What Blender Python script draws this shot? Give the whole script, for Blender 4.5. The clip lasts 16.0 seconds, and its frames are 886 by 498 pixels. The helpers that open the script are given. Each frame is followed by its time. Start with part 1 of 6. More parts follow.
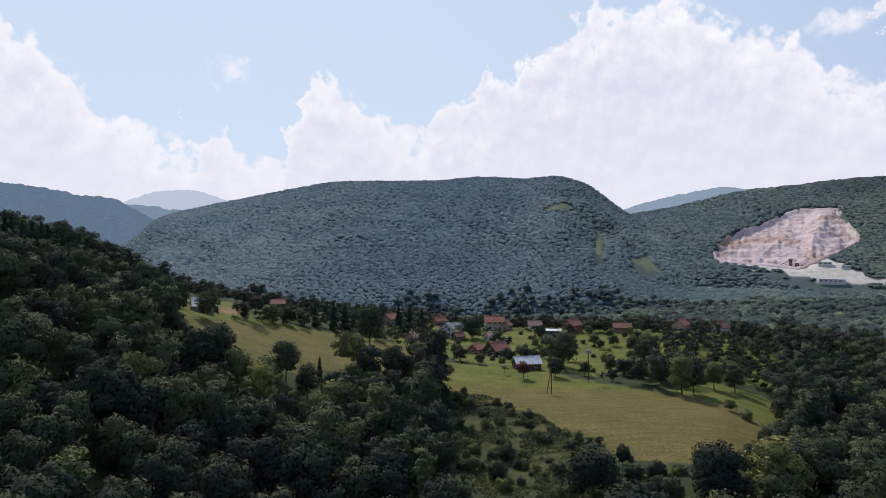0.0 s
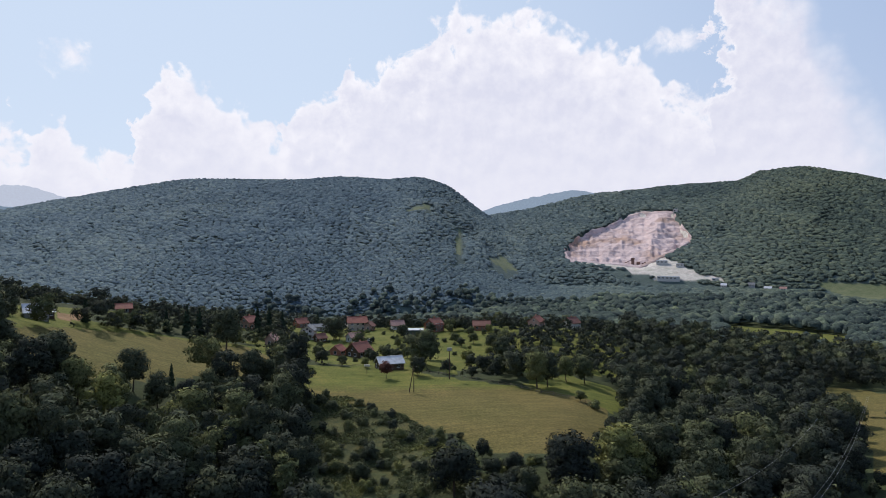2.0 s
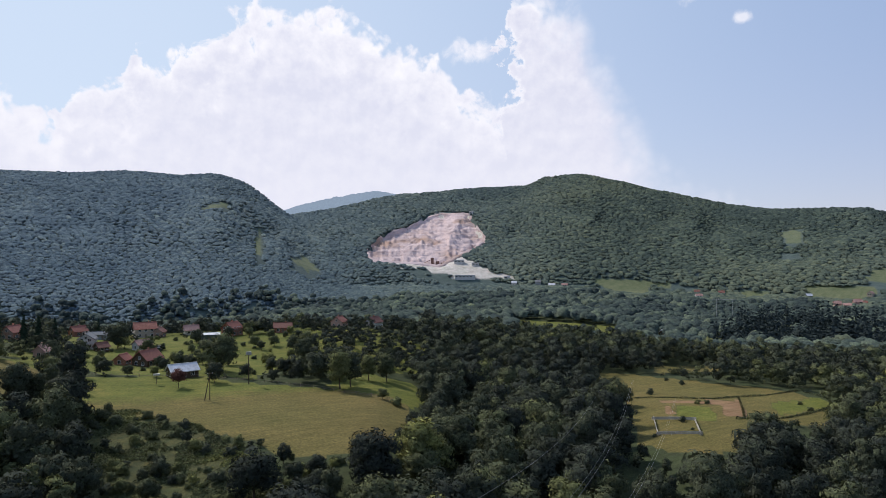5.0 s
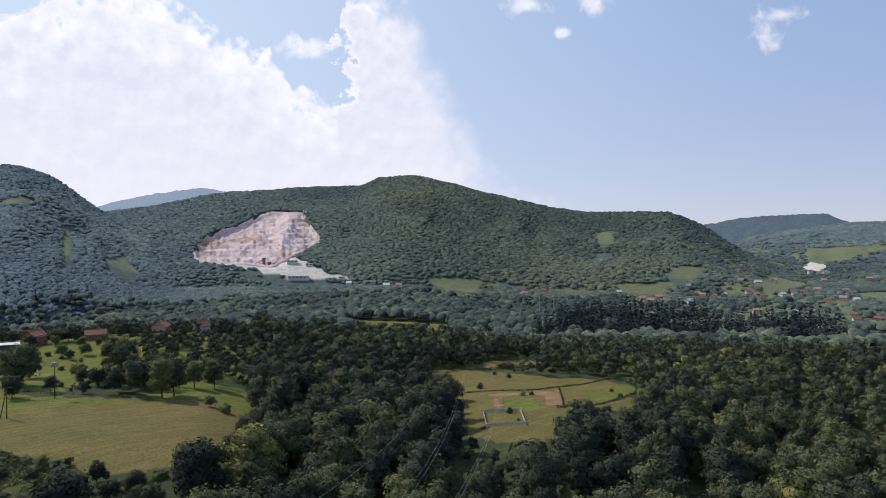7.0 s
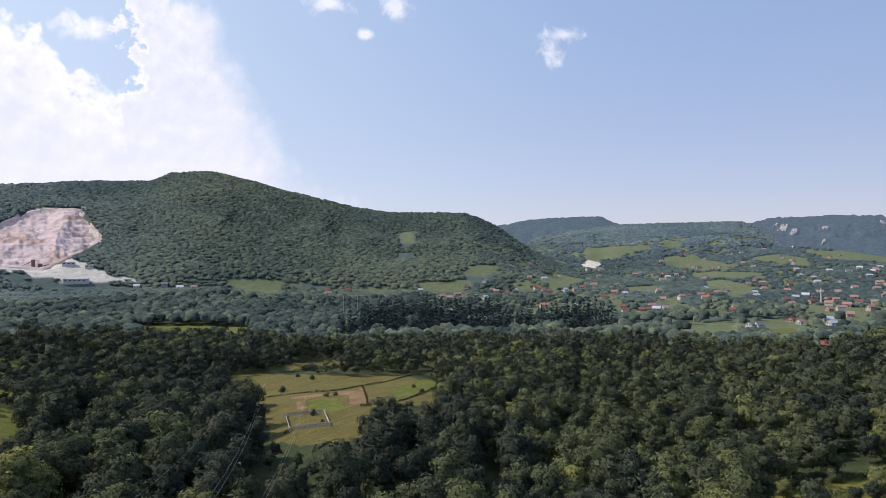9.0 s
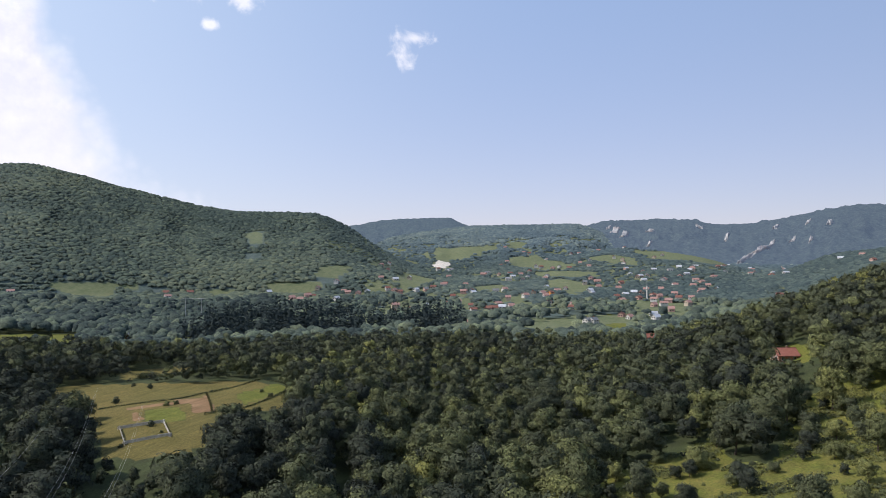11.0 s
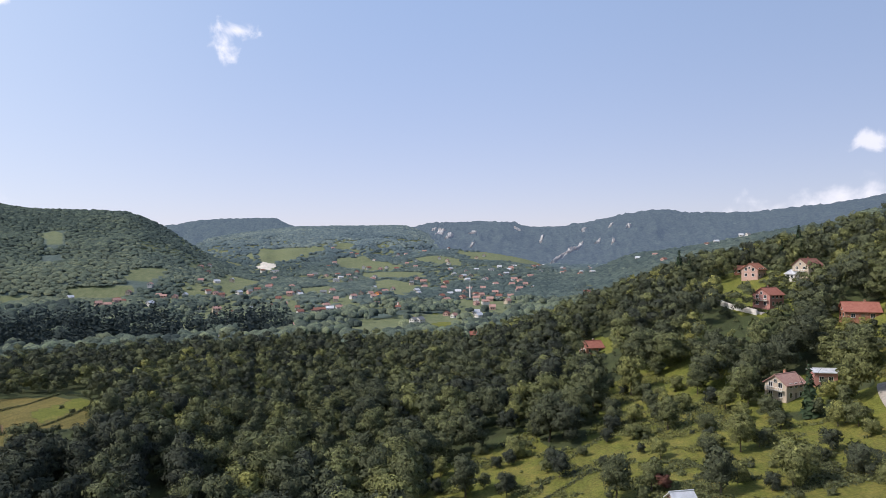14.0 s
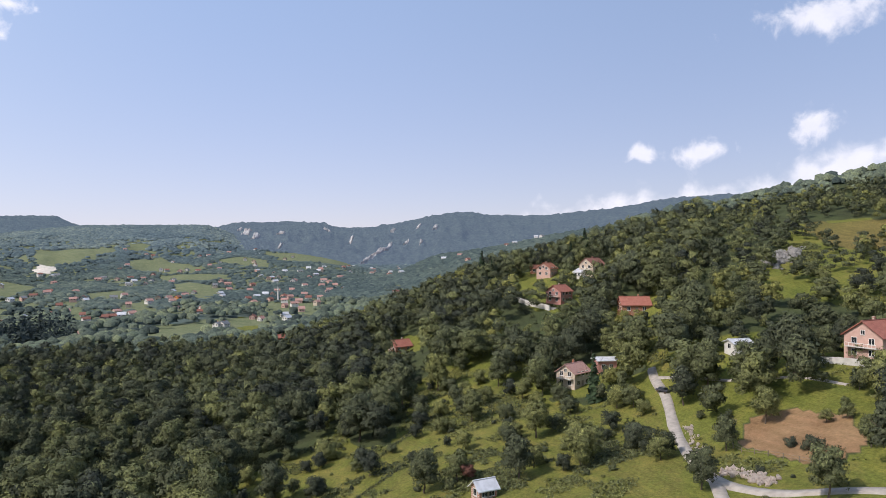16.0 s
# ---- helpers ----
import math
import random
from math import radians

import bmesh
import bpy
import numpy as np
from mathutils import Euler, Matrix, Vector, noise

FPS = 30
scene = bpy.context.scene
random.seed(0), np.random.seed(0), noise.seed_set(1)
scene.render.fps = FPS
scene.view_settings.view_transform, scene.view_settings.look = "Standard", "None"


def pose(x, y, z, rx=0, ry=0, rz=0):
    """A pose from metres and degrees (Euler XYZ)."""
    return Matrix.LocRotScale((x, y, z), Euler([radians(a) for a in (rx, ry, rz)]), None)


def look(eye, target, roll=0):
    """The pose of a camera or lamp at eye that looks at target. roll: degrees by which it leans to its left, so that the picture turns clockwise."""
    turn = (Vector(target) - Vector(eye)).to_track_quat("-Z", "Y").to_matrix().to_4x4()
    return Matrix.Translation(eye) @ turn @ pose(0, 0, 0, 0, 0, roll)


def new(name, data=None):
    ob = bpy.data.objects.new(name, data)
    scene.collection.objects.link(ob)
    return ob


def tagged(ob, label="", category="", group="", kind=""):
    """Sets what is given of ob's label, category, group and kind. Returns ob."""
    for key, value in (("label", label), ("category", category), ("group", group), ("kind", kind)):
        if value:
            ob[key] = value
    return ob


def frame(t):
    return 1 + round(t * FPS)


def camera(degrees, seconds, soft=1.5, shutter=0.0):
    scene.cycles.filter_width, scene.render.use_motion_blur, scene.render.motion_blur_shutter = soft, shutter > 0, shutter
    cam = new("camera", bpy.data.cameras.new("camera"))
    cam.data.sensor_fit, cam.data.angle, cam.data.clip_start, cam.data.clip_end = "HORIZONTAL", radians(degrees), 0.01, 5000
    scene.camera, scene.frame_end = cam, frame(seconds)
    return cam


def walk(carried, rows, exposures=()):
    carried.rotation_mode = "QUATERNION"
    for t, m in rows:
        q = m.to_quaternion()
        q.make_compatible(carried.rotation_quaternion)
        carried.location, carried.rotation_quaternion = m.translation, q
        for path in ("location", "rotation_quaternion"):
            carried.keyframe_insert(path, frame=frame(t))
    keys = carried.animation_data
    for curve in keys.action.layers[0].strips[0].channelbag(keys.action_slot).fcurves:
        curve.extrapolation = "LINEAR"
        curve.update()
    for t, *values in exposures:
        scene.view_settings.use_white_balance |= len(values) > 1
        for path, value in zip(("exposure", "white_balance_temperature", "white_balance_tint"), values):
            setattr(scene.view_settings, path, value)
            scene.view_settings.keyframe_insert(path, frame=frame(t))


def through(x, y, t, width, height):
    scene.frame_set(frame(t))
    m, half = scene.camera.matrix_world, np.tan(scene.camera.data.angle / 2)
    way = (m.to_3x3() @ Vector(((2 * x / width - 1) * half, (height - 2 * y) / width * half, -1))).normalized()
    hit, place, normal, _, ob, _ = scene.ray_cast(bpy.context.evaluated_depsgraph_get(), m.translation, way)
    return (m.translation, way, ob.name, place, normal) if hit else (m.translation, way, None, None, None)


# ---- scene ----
cam = camera(65.1, 16.0, soft=0.8)
# the drone hangs still and turns to its right: seconds, yaw, pitch, roll
TURN = [
    (0.0, -0.00, -0.13, 0.11), (0.5, -2.64, -0.13, 0.08), (1.0, -5.18, -0.12, 0.07), (1.5, -7.71, -0.10, 0.06), (2.0, -11.31, -0.09, 0.01),
    (2.5, -14.29, -0.10, 0.02), (3.0, -16.91, -0.10, 0.01), (3.2, -17.89, -0.07, -0.00), (5.3, -29.32, -0.09, -0.00), (5.5, -30.59, -0.09, 0.01),
    (6.0, -33.88, -0.09, 0.02), (6.5, -37.29, -0.08, 0.03), (7.0, -41.07, -0.08, 0.01), (7.5, -45.03, -0.07, 0.01), (8.0, -49.03, -0.09, -0.01),
    (8.5, -53.00, -0.09, -0.02), (9.0, -57.17, -0.11, -0.08), (9.5, -61.38, -0.11, -0.11), (9.7, -62.85, -0.10, -0.07), (11.8, -72.67, -0.06, -0.05),
    (12.0, -73.62, -0.05, -0.06), (12.5, -75.93, -0.03, -0.02), (13.0, -78.32, -0.01, -0.04), (13.5, -80.83, -0.00, -0.03), (14.0, -83.51, 0.01, -0.02),
    (14.5, -86.50, 0.02, -0.02), (15.0, -90.86, 0.05, -0.04), (15.5, -95.34, 0.04, -0.06), (16.0, -99.11, 0.06, -0.11)]
walk(cam, [(t, pose(0, 0, 60, 90 + pitch, 0, yaw) @ pose(0, 0, 0, 0, 0, roll)) for t, yaw, pitch, roll in TURN],
     exposures=[(0.0, -0.20, 6350, 14), (6.0, -0.13, 6350, 14), (12.0, 0.12, 6500, 15), (16.0, 0.20, 6600, 16)])

# ---- sky, sun and clouds ----
SUN_AZ, SUN_EL = -20.0, 45.0
world = bpy.data.worlds.new("world")
scene.world = world
world.use_nodes = True
wt = world.node_tree
wt.nodes.clear()


def wmath(op, a, b=None, c=None, clamp=False):
    n = wt.nodes.new("ShaderNodeMath")
    n.operation, n.use_clamp = op, clamp
    for i, v in enumerate((a, b, c)):
        if v is None:
            continue
        if isinstance(v, (int, float)):
            n.inputs[i].default_value = v
        else:
            wt.links.new(v, n.inputs[i])
    return n.outputs[0]


def wstep(v, low, high):
    n = wt.nodes.new("ShaderNodeMapRange")
    n.interpolation_type = "SMOOTHSTEP"
    wt.links.new(v, n.inputs["Value"])
    for key, val in (("From Min", low), ("From Max", high)):
        if isinstance(val, (int, float)):
            n.inputs[key].default_value = val
        else:
            wt.links.new(val, n.inputs[key])
    return n.outputs["Result"]


def wmix(f, a, b):
    n = wt.nodes.new("ShaderNodeMix")
    n.data_type = "RGBA"
    for v, i in ((f, 0), (a, 6), (b, 7)):
        if isinstance(v, (int, float)):
            n.inputs[i].default_value = v
        elif isinstance(v, tuple):
            n.inputs[i].default_value = (*v, 1)
        else:
            wt.links.new(v, n.inputs[i])
    return n.outputs[2]


def wnoise(scale, detail, rough, warp=0.0):
    n = wt.nodes.new("ShaderNodeTexNoise")
    n.inputs["Scale"].default_value, n.inputs["Detail"].default_value = scale, detail
    n.inputs["Roughness"].default_value, n.inputs["Distortion"].default_value = rough, warp
    wt.links.new(way, n.inputs["Vector"])
    return wmath("SUBTRACT", n.outputs[0], 0.5)


coords = wt.nodes.new("ShaderNodeTexCoord")
way = coords.outputs["Generated"]
split = wt.nodes.new("ShaderNodeSeparateXYZ")
wt.links.new(way, split.inputs[0])
bearing = wmath("MULTIPLY", wmath("ARCTAN2", split.outputs[0], split.outputs[1]), 57.2958)
rise = wmath("MULTIPLY", wmath("ARCSINE", split.outputs[2]), 57.2958)

sky = wt.nodes.new("ShaderNodeTexSky")
sky.sky_type, sky.sun_disc = "NISHITA", False
sky.sun_elevation, sky.sun_rotation = radians(SUN_EL), radians(SUN_AZ)
sky.air_density, sky.dust_density, sky.ozone_density, sky.altitude = 1.0, 0.5, 3.0, 500
dim = wt.nodes.new("ShaderNodeVectorMath")
dim.operation = "SCALE"
dim.inputs["Scale"].default_value = 0.125
wt.links.new(sky.outputs[0], dim.inputs[0])
# summer haze towards the horizon
haze = wmath("MULTIPLY", wmath("POWER", 2.718, wmath("MULTIPLY", wmath("MAXIMUM", rise, 0.0), -0.10)), 0.9)
veil = wmix(haze, (0.335, 0.505, 0.80), (0.70, 0.655, 0.76))
air = wmix(0.7, dim.outputs[0], veil)
# brighter, whiter air below the sun
air = wmix(wmath("MULTIPLY", wmath("MULTIPLY", wstep(bearing, 84.0, -5.0), wstep(bearing, -120.0, -60.0)), 0.68), air, (0.83, 0.97, 1.08))


# deeper blue away from the sun
deep = wt.nodes.new("ShaderNodeVectorMath")
deep.operation = "SCALE"
wt.links.new(air, deep.inputs[0])
wt.links.new(wmath("SUBTRACT", 1.0, wmath("MULTIPLY", wstep(bearing, 75.0, 128.0), 0.17)), deep.inputs["Scale"])
air = deep.outputs[0]


def profile(knots, unit, where=None):
    """A curve over the bearing, -40 to 140 degrees."""
    ramp = wt.nodes.new("ShaderNodeValToRGB")
    e = ramp.color_ramp.elements
    while len(e) < len(knots):
        e.new(0.5)
    for stop, (a, v) in zip(e, knots):
        stop.position, stop.color = (a + 40) / 180, (v / unit,) * 3 + (1,)
    wt.links.new(wmath("DIVIDE", wmath("ADD", where or bearing, 40.0), 180.0), ramp.inputs[0])
    return wmath("MULTIPLY", ramp.outputs[0], unit)


billow = wnoise(26, 9, 0.58, 0.3)
large = wnoise(9, 3, 0.5)
cells = wt.nodes.new("ShaderNodeTexVoronoi")
cells.feature = "SMOOTH_F1"
cells.inputs["Scale"].default_value, cells.inputs["Detail"].default_value, cells.inputs["Smoothness"].default_value = 34, 2.0, 0.35
wt.links.new(way, cells.inputs["Vector"])
lump = wmath("SUBTRACT", 0.42, cells.outputs["Distance"])
puff = wmath("ADD", wmath("ADD", wmath("MULTIPLY", billow, 8.0), wmath("MULTIPLY", large, 3.0)), wmath("MULTIPLY", lump, 2.4))
drift = wmath("ADD", bearing, wmath("ADD", wmath("MULTIPLY", billow, 5.0), wmath("MULTIPLY", large, 7.0)))
tops = profile([(-40, 14), (-31, 16), (-28, 14), (-26.3, 11.5), (-23, 10), (-20.4, 9), (-18.6, 10.3), (-16.6, 9), (-13.2, 9), (-12.2, 13.4), (-8.5, 15.3),
                (-6.5, 13.5), (-3, 11.3), (-1.4, 11), (0, 13), (3.6, 13.3), (5, 15.6), (10, 18), (13, 20), (19, 20), (23, 17.8), (27.6, 16.3),
                (29, 13.5), (31.2, 13.6), (32.6, 14), (33.6, 22), (38, 22), (40.5, 17), (45, 9), (52, 5), (62, 0)], 24, drift)
fray = profile([(-40, 1.2), (30, 1.4), (35, 3), (40, 8), (60, 9), (140, 9)], 10)
depth = wmath("ADD", wmath("SUBTRACT", tops, rise), puff)
cumulus = wmath("MULTIPLY", wstep(depth, 0.0, fray), wstep(bearing, 66.0, 44.0))
low_bank = profile([(-40, 0), (98, 0), (104, 3.0), (107, 4.6), (109.5, 4.3), (113.5, 5.9), (116, 5.2), (119, 6.6), (122, 5.8), (126, 7.2), (129, 9), (140, 10)], 24)
bank = wmath("MULTIPLY", wstep(wmath("ADD", wmath("SUBTRACT", low_bank, rise), wmath("MULTIPLY", puff, 0.6)), 0.0, 2.6), 0.62)
cover = wmath("MAXIMUM", cumulus, bank)
for a, e, ra, re in [(-16.7, 13.6, 1.7, 1.1), (50.9, 17, 0.7, 0.35), (53.4, 19.2, 1.3, 0.9), (48.3, 19.2, 1.6, 1.0), (66.9, 16.8, 2.0, 0.6),
                     (66.0, 15.8, 0.8, 1.3), (115.1, 7.5, 1.2, 0.6), (120.1, 7.4, 2.2, 0.9), (128.8, 16.6, 4.2, 1.3), (127.8, 8.6, 1.9, 1.2), (29.4, 15.6, 1.6, 0.9)]:
    r = wmath("SQRT", wmath("ADD", wmath("POWER", wmath("DIVIDE", wmath("SUBTRACT", bearing, a), ra), 2.0),
                            wmath("POWER", wmath("DIVIDE", wmath("SUBTRACT", rise, e), re), 2.0)))
    spot = wmath("ADD", wmath("SUBTRACT", 1.0, r), wmath("MULTIPLY", billow, 4.5))
    cover = wmath("MAXIMUM", cover, wmath("MULTIPLY", wstep(spot, -0.25, 1.0), 0.75 if a > 40 and a < 100 else 0.62 if a > 100 else 0.9))
# sunlit rims and lumps, softer bodies, haze over the bases
higher = wt.nodes.new("ShaderNodeVectorMath")
higher.operation, higher.inputs[1].default_value = "ADD", (-0.006, 0.0, 0.012)
wt.links.new(way, higher.inputs[0])
folds = []
for where in (way, higher.outputs[0]):
    n = wt.nodes.new("ShaderNodeTexNoise")
    n.inputs["Scale"].default_value, n.inputs["Detail"].default_value, n.inputs["Roughness"].default_value = 20, 8, 0.6
    wt.links.new(where, n.inputs["Vector"])
    folds.append(n.outputs[0])
relief = wmath("MULTIPLY", wmath("MULTIPLY", wmath("SUBTRACT", folds[0], folds[1]), 2.4), wmath("SUBTRACT", 1.0, haze))
rim = wstep(wmath("ADD", depth, wmath("MULTIPLY", billow, 6.0)), 6.0, 0.0)
body = wmath("ADD", wmath("ADD", wmath("MULTIPLY", rim, 0.65), wmath("MULTIPLY", lump, 0.2)), wmath("ADD", relief, 0.28), clamp=True)
white = wmix(body, (0.80, 0.82, 0.94), (1.15, 1.14, 1.14))
white = wmix(wmath("MULTIPLY", haze, 0.9), white, (0.98, 0.98, 1.04))
final = wmix(wmath("MULTIPLY", cover, 0.93), air, white)
back = wt.nodes.new("ShaderNodeBackground")
back.inputs["Strength"].default_value = 1.0
wt.links.new(final, back.inputs[0])
wt.links.new(back.outputs[0], wt.nodes.new("ShaderNodeOutputWorld").inputs[0])

sun = new("sun", bpy.data.lights.new("sun", "SUN"))
sun.data.energy, sun.data.angle, sun.data.color = 4.0, radians(0.55), (1.0, 0.94, 0.84)
sun.matrix_world = look((0, 0, 300), (-300 * math.sin(radians(SUN_AZ)), -300 * math.cos(radians(SUN_AZ)), 300 - 300 * math.tan(radians(SUN_EL))))

# ---- materials ----
def material(name, rough=0.8, spec=0.2):
    m = bpy.data.materials.new(name)
    m.use_nodes = True
    b = m.node_tree.nodes["Principled BSDF"]
    b.inputs["Roughness"].default_value = rough
    b.inputs["Specular IOR Level"].default_value = spec
    return m, m.node_tree, b


def node(tree, kind, **sets):
    n = tree.nodes.new(kind)
    for key, v in sets.items():
        n.inputs[key].default_value = v
    return n


def ramp(tree, fac, stops):
    r = tree.nodes.new("ShaderNodeValToRGB")
    e = r.color_ramp.elements
    while len(e) < len(stops):
        e.new(0.5)
    for s, (p, c) in zip(e, stops):
        s.position, s.color = p, (*c, 1)
    tree.links.new(fac, r.inputs[0])
    return r.outputs[0]


def noise_of(tree, scale, detail=4.0, rough=0.55, space="Object"):
    c = tree.nodes.new("ShaderNodeTexCoord")
    n = node(tree, "ShaderNodeTexNoise", Scale=scale, Detail=detail, Roughness=rough)
    tree.links.new(c.outputs[space], n.inputs["Vector"])
    return n.outputs[0]


def blend(tree, f, a, b, mode="MIX"):
    n = tree.nodes.new("ShaderNodeMix")
    n.data_type, n.blend_type = "RGBA", mode
    for v, i in ((f, 0), (a, 6), (b, 7)):
        if isinstance(v, (int, float)):
            n.inputs[i].default_value = v
        elif isinstance(v, tuple):
            n.inputs[i].default_value = (*v, 1)
        else:
            tree.links.new(v, n.inputs[i])
    return n.outputs[2]


def bump(tree, b, fac, strength, distance):
    n = node(tree, "ShaderNodeBump", Strength=strength, Distance=distance)
    tree.links.new(fac, n.inputs["Height"])
    tree.links.new(n.outputs[0], b.inputs["Normal"])


def leaf_material(name, stops, by="object", through=0.25, spread=0.2, gaps=0.0, fine=0.0):
    """Foliage: the tree's own green, with lighter and darker leaf clumps."""
    m, t, b = material(name, 0.9, 0.04)
    if by == "object":
        tint = t.nodes.new("ShaderNodeObjectInfo").outputs["Random"]
    else:
        a = t.nodes.new("ShaderNodeAttribute")
        a.attribute_name = "tint"
        tint = a.outputs["Fac"]
    col = ramp(t, tint, stops)
    clump = t.nodes.new("ShaderNodeNewGeometry").outputs["Random Per Island"]
    col = blend(t, 1.0, col, ramp(t, clump, [(0, (1 - spread,) * 3), (0.6, (1, 1, 1)), (1, (1 + spread * 1.1, 1 + spread, 1 + spread * 0.4))]), "MULTIPLY")
    if fine:
        twig = noise_of(t, fine, 3.0, 0.65)
        col = blend(t, 1.0, col, ramp(t, twig, [(0.32, (0.48, 0.50, 0.54)), (0.5, (1, 1, 1)), (0.68, (1.45, 1.48, 1.35))]), "MULTIPLY")
        bump(t, b, twig, 1.0, 0.35 if by == "tint" else 0.03)
    t.links.new(col, b.inputs["Base Color"])
    thin = t.nodes.new("ShaderNodeBsdfTranslucent")
    t.links.new(col, thin.inputs[0])
    mix = t.nodes.new("ShaderNodeMixShader")
    mix.inputs[0].default_value = through
    t.links.new(b.outputs[0], mix.inputs[1])
    t.links.new(thin.outputs[0], mix.inputs[2])
    last = mix.outputs[0]
    if gaps:
        # ragged gaps between the leaves of a clump
        hole = t.nodes.new("ShaderNodeMath")
        hole.operation = "LESS_THAN"
        hole.inputs[1].default_value = 0.475
        t.links.new(noise_of(t, gaps, 2.0, 0.6), hole.inputs[0])
        cut = t.nodes.new("ShaderNodeMixShader")
        t.links.new(hole.outputs[0], cut.inputs[0])
        t.links.new(last, cut.inputs[1])
        t.links.new(t.nodes.new("ShaderNodeBsdfTransparent").outputs[0], cut.inputs[2])
        last = cut.outputs[0]
    t.links.new(last, t.nodes["Material Output"].inputs[0])
    return m


GREENS = [(0.0, (0.049, 0.057, 0.046)), (0.35, (0.079, 0.090, 0.057)), (0.7, (0.116, 0.128, 0.065)), (0.93, (0.156, 0.164, 0.069)), (1.0, (0.196, 0.198, 0.073))]
leaves = leaf_material("leaves", GREENS, "object", 0.10, 0.26, 30.0, 22.0)
# greens darkened to stand in for shade on the near trees
SHADE_PAINTED_GREENS = [(0.0, (0.032, 0.038, 0.034)), (0.5, (0.049, 0.057, 0.043)), (0.85, (0.072, 0.081, 0.049)), (1.0, (0.102, 0.110, 0.056))]
shade_painted_leaves = leaf_material("shade_painted_leaves", SHADE_PAINTED_GREENS, "object", 0.08, 0.26, 30.0, 22.0)
wood_leaves = leaf_material("wood_leaves", GREENS, "tint", 0.10, 0.26, 2.2, 1.6)
needles = leaf_material("needles", [(0, (0.024, 0.040, 0.026)), (1, (0.042, 0.064, 0.036))], "object", 0.05)
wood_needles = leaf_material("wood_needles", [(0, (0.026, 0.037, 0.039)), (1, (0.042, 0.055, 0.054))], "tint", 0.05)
# blue raised in these farther greens to paint in haze
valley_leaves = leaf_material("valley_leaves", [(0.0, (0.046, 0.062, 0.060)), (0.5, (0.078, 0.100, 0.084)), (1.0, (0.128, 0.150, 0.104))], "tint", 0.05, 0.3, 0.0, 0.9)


def canopy_material():
    """Closed forest: crowns of many greens, bluer where haze is painted in."""
    m, t, b = material("forest_canopy", 0.95, 0.03)
    ways = []
    for key in ("tint", "haze_share"):
        a = t.nodes.new("ShaderNodeAttribute")
        a.attribute_name = key
        ways.append(a.outputs["Fac"])
    # haze painted into both ramps as extra blue, more in the second
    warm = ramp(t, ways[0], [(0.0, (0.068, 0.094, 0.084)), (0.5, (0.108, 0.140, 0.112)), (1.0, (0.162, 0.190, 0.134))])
    hazed = ramp(t, ways[0], [(0.0, (0.118, 0.168, 0.206)), (0.5, (0.158, 0.214, 0.246)), (1.0, (0.206, 0.262, 0.268))])
    col = blend(t, ways[1], warm, hazed)
    crown_own = t.nodes.new("ShaderNodeNewGeometry").outputs["Random Per Island"]
    col = blend(t, 1.0, col, ramp(t, crown_own, [(0, (0.80, 0.81, 0.84)), (0.5, (1, 1, 1)), (1, (1.22, 1.20, 1.14))]), "MULTIPLY")
    col = blend(t, 0.8, col, ramp(t, noise_of(t, 0.55, 6, 0.7), [(0.3, (0.55, 0.57, 0.62)), (0.5, (1, 1, 1)), (0.7, (1.4, 1.36, 1.25))]), "MULTIPLY")
    t.links.new(col, b.inputs["Base Color"])
    bump(t, b, noise_of(t, 0.5, 6, 0.7), 0.7, 1.6)
    thin = t.nodes.new("ShaderNodeBsdfTranslucent")
    t.links.new(col, thin.inputs[0])
    mix = t.nodes.new("ShaderNodeMixShader")
    mix.inputs[0].default_value = 0.3
    t.links.new(b.outputs[0], mix.inputs[1])
    t.links.new(thin.outputs[0], mix.inputs[2])
    t.links.new(mix.outputs[0], t.nodes["Material Output"].inputs[0])
    return m


canopy_leaves = canopy_material()
red_leaves = leaf_material("red_leaves", [(0, (0.12, 0.055, 0.045)), (1, (0.15, 0.075, 0.06))], "object", 0.1, 0.2, 34.0)


def bark():
    m, t, b = material("bark", 0.95, 0.1)
    t.links.new(ramp(t, noise_of(t, 6, 5), [(0.3, (0.055, 0.042, 0.032)), (0.7, (0.14, 0.115, 0.09))]), b.inputs["Base Color"])
    return m


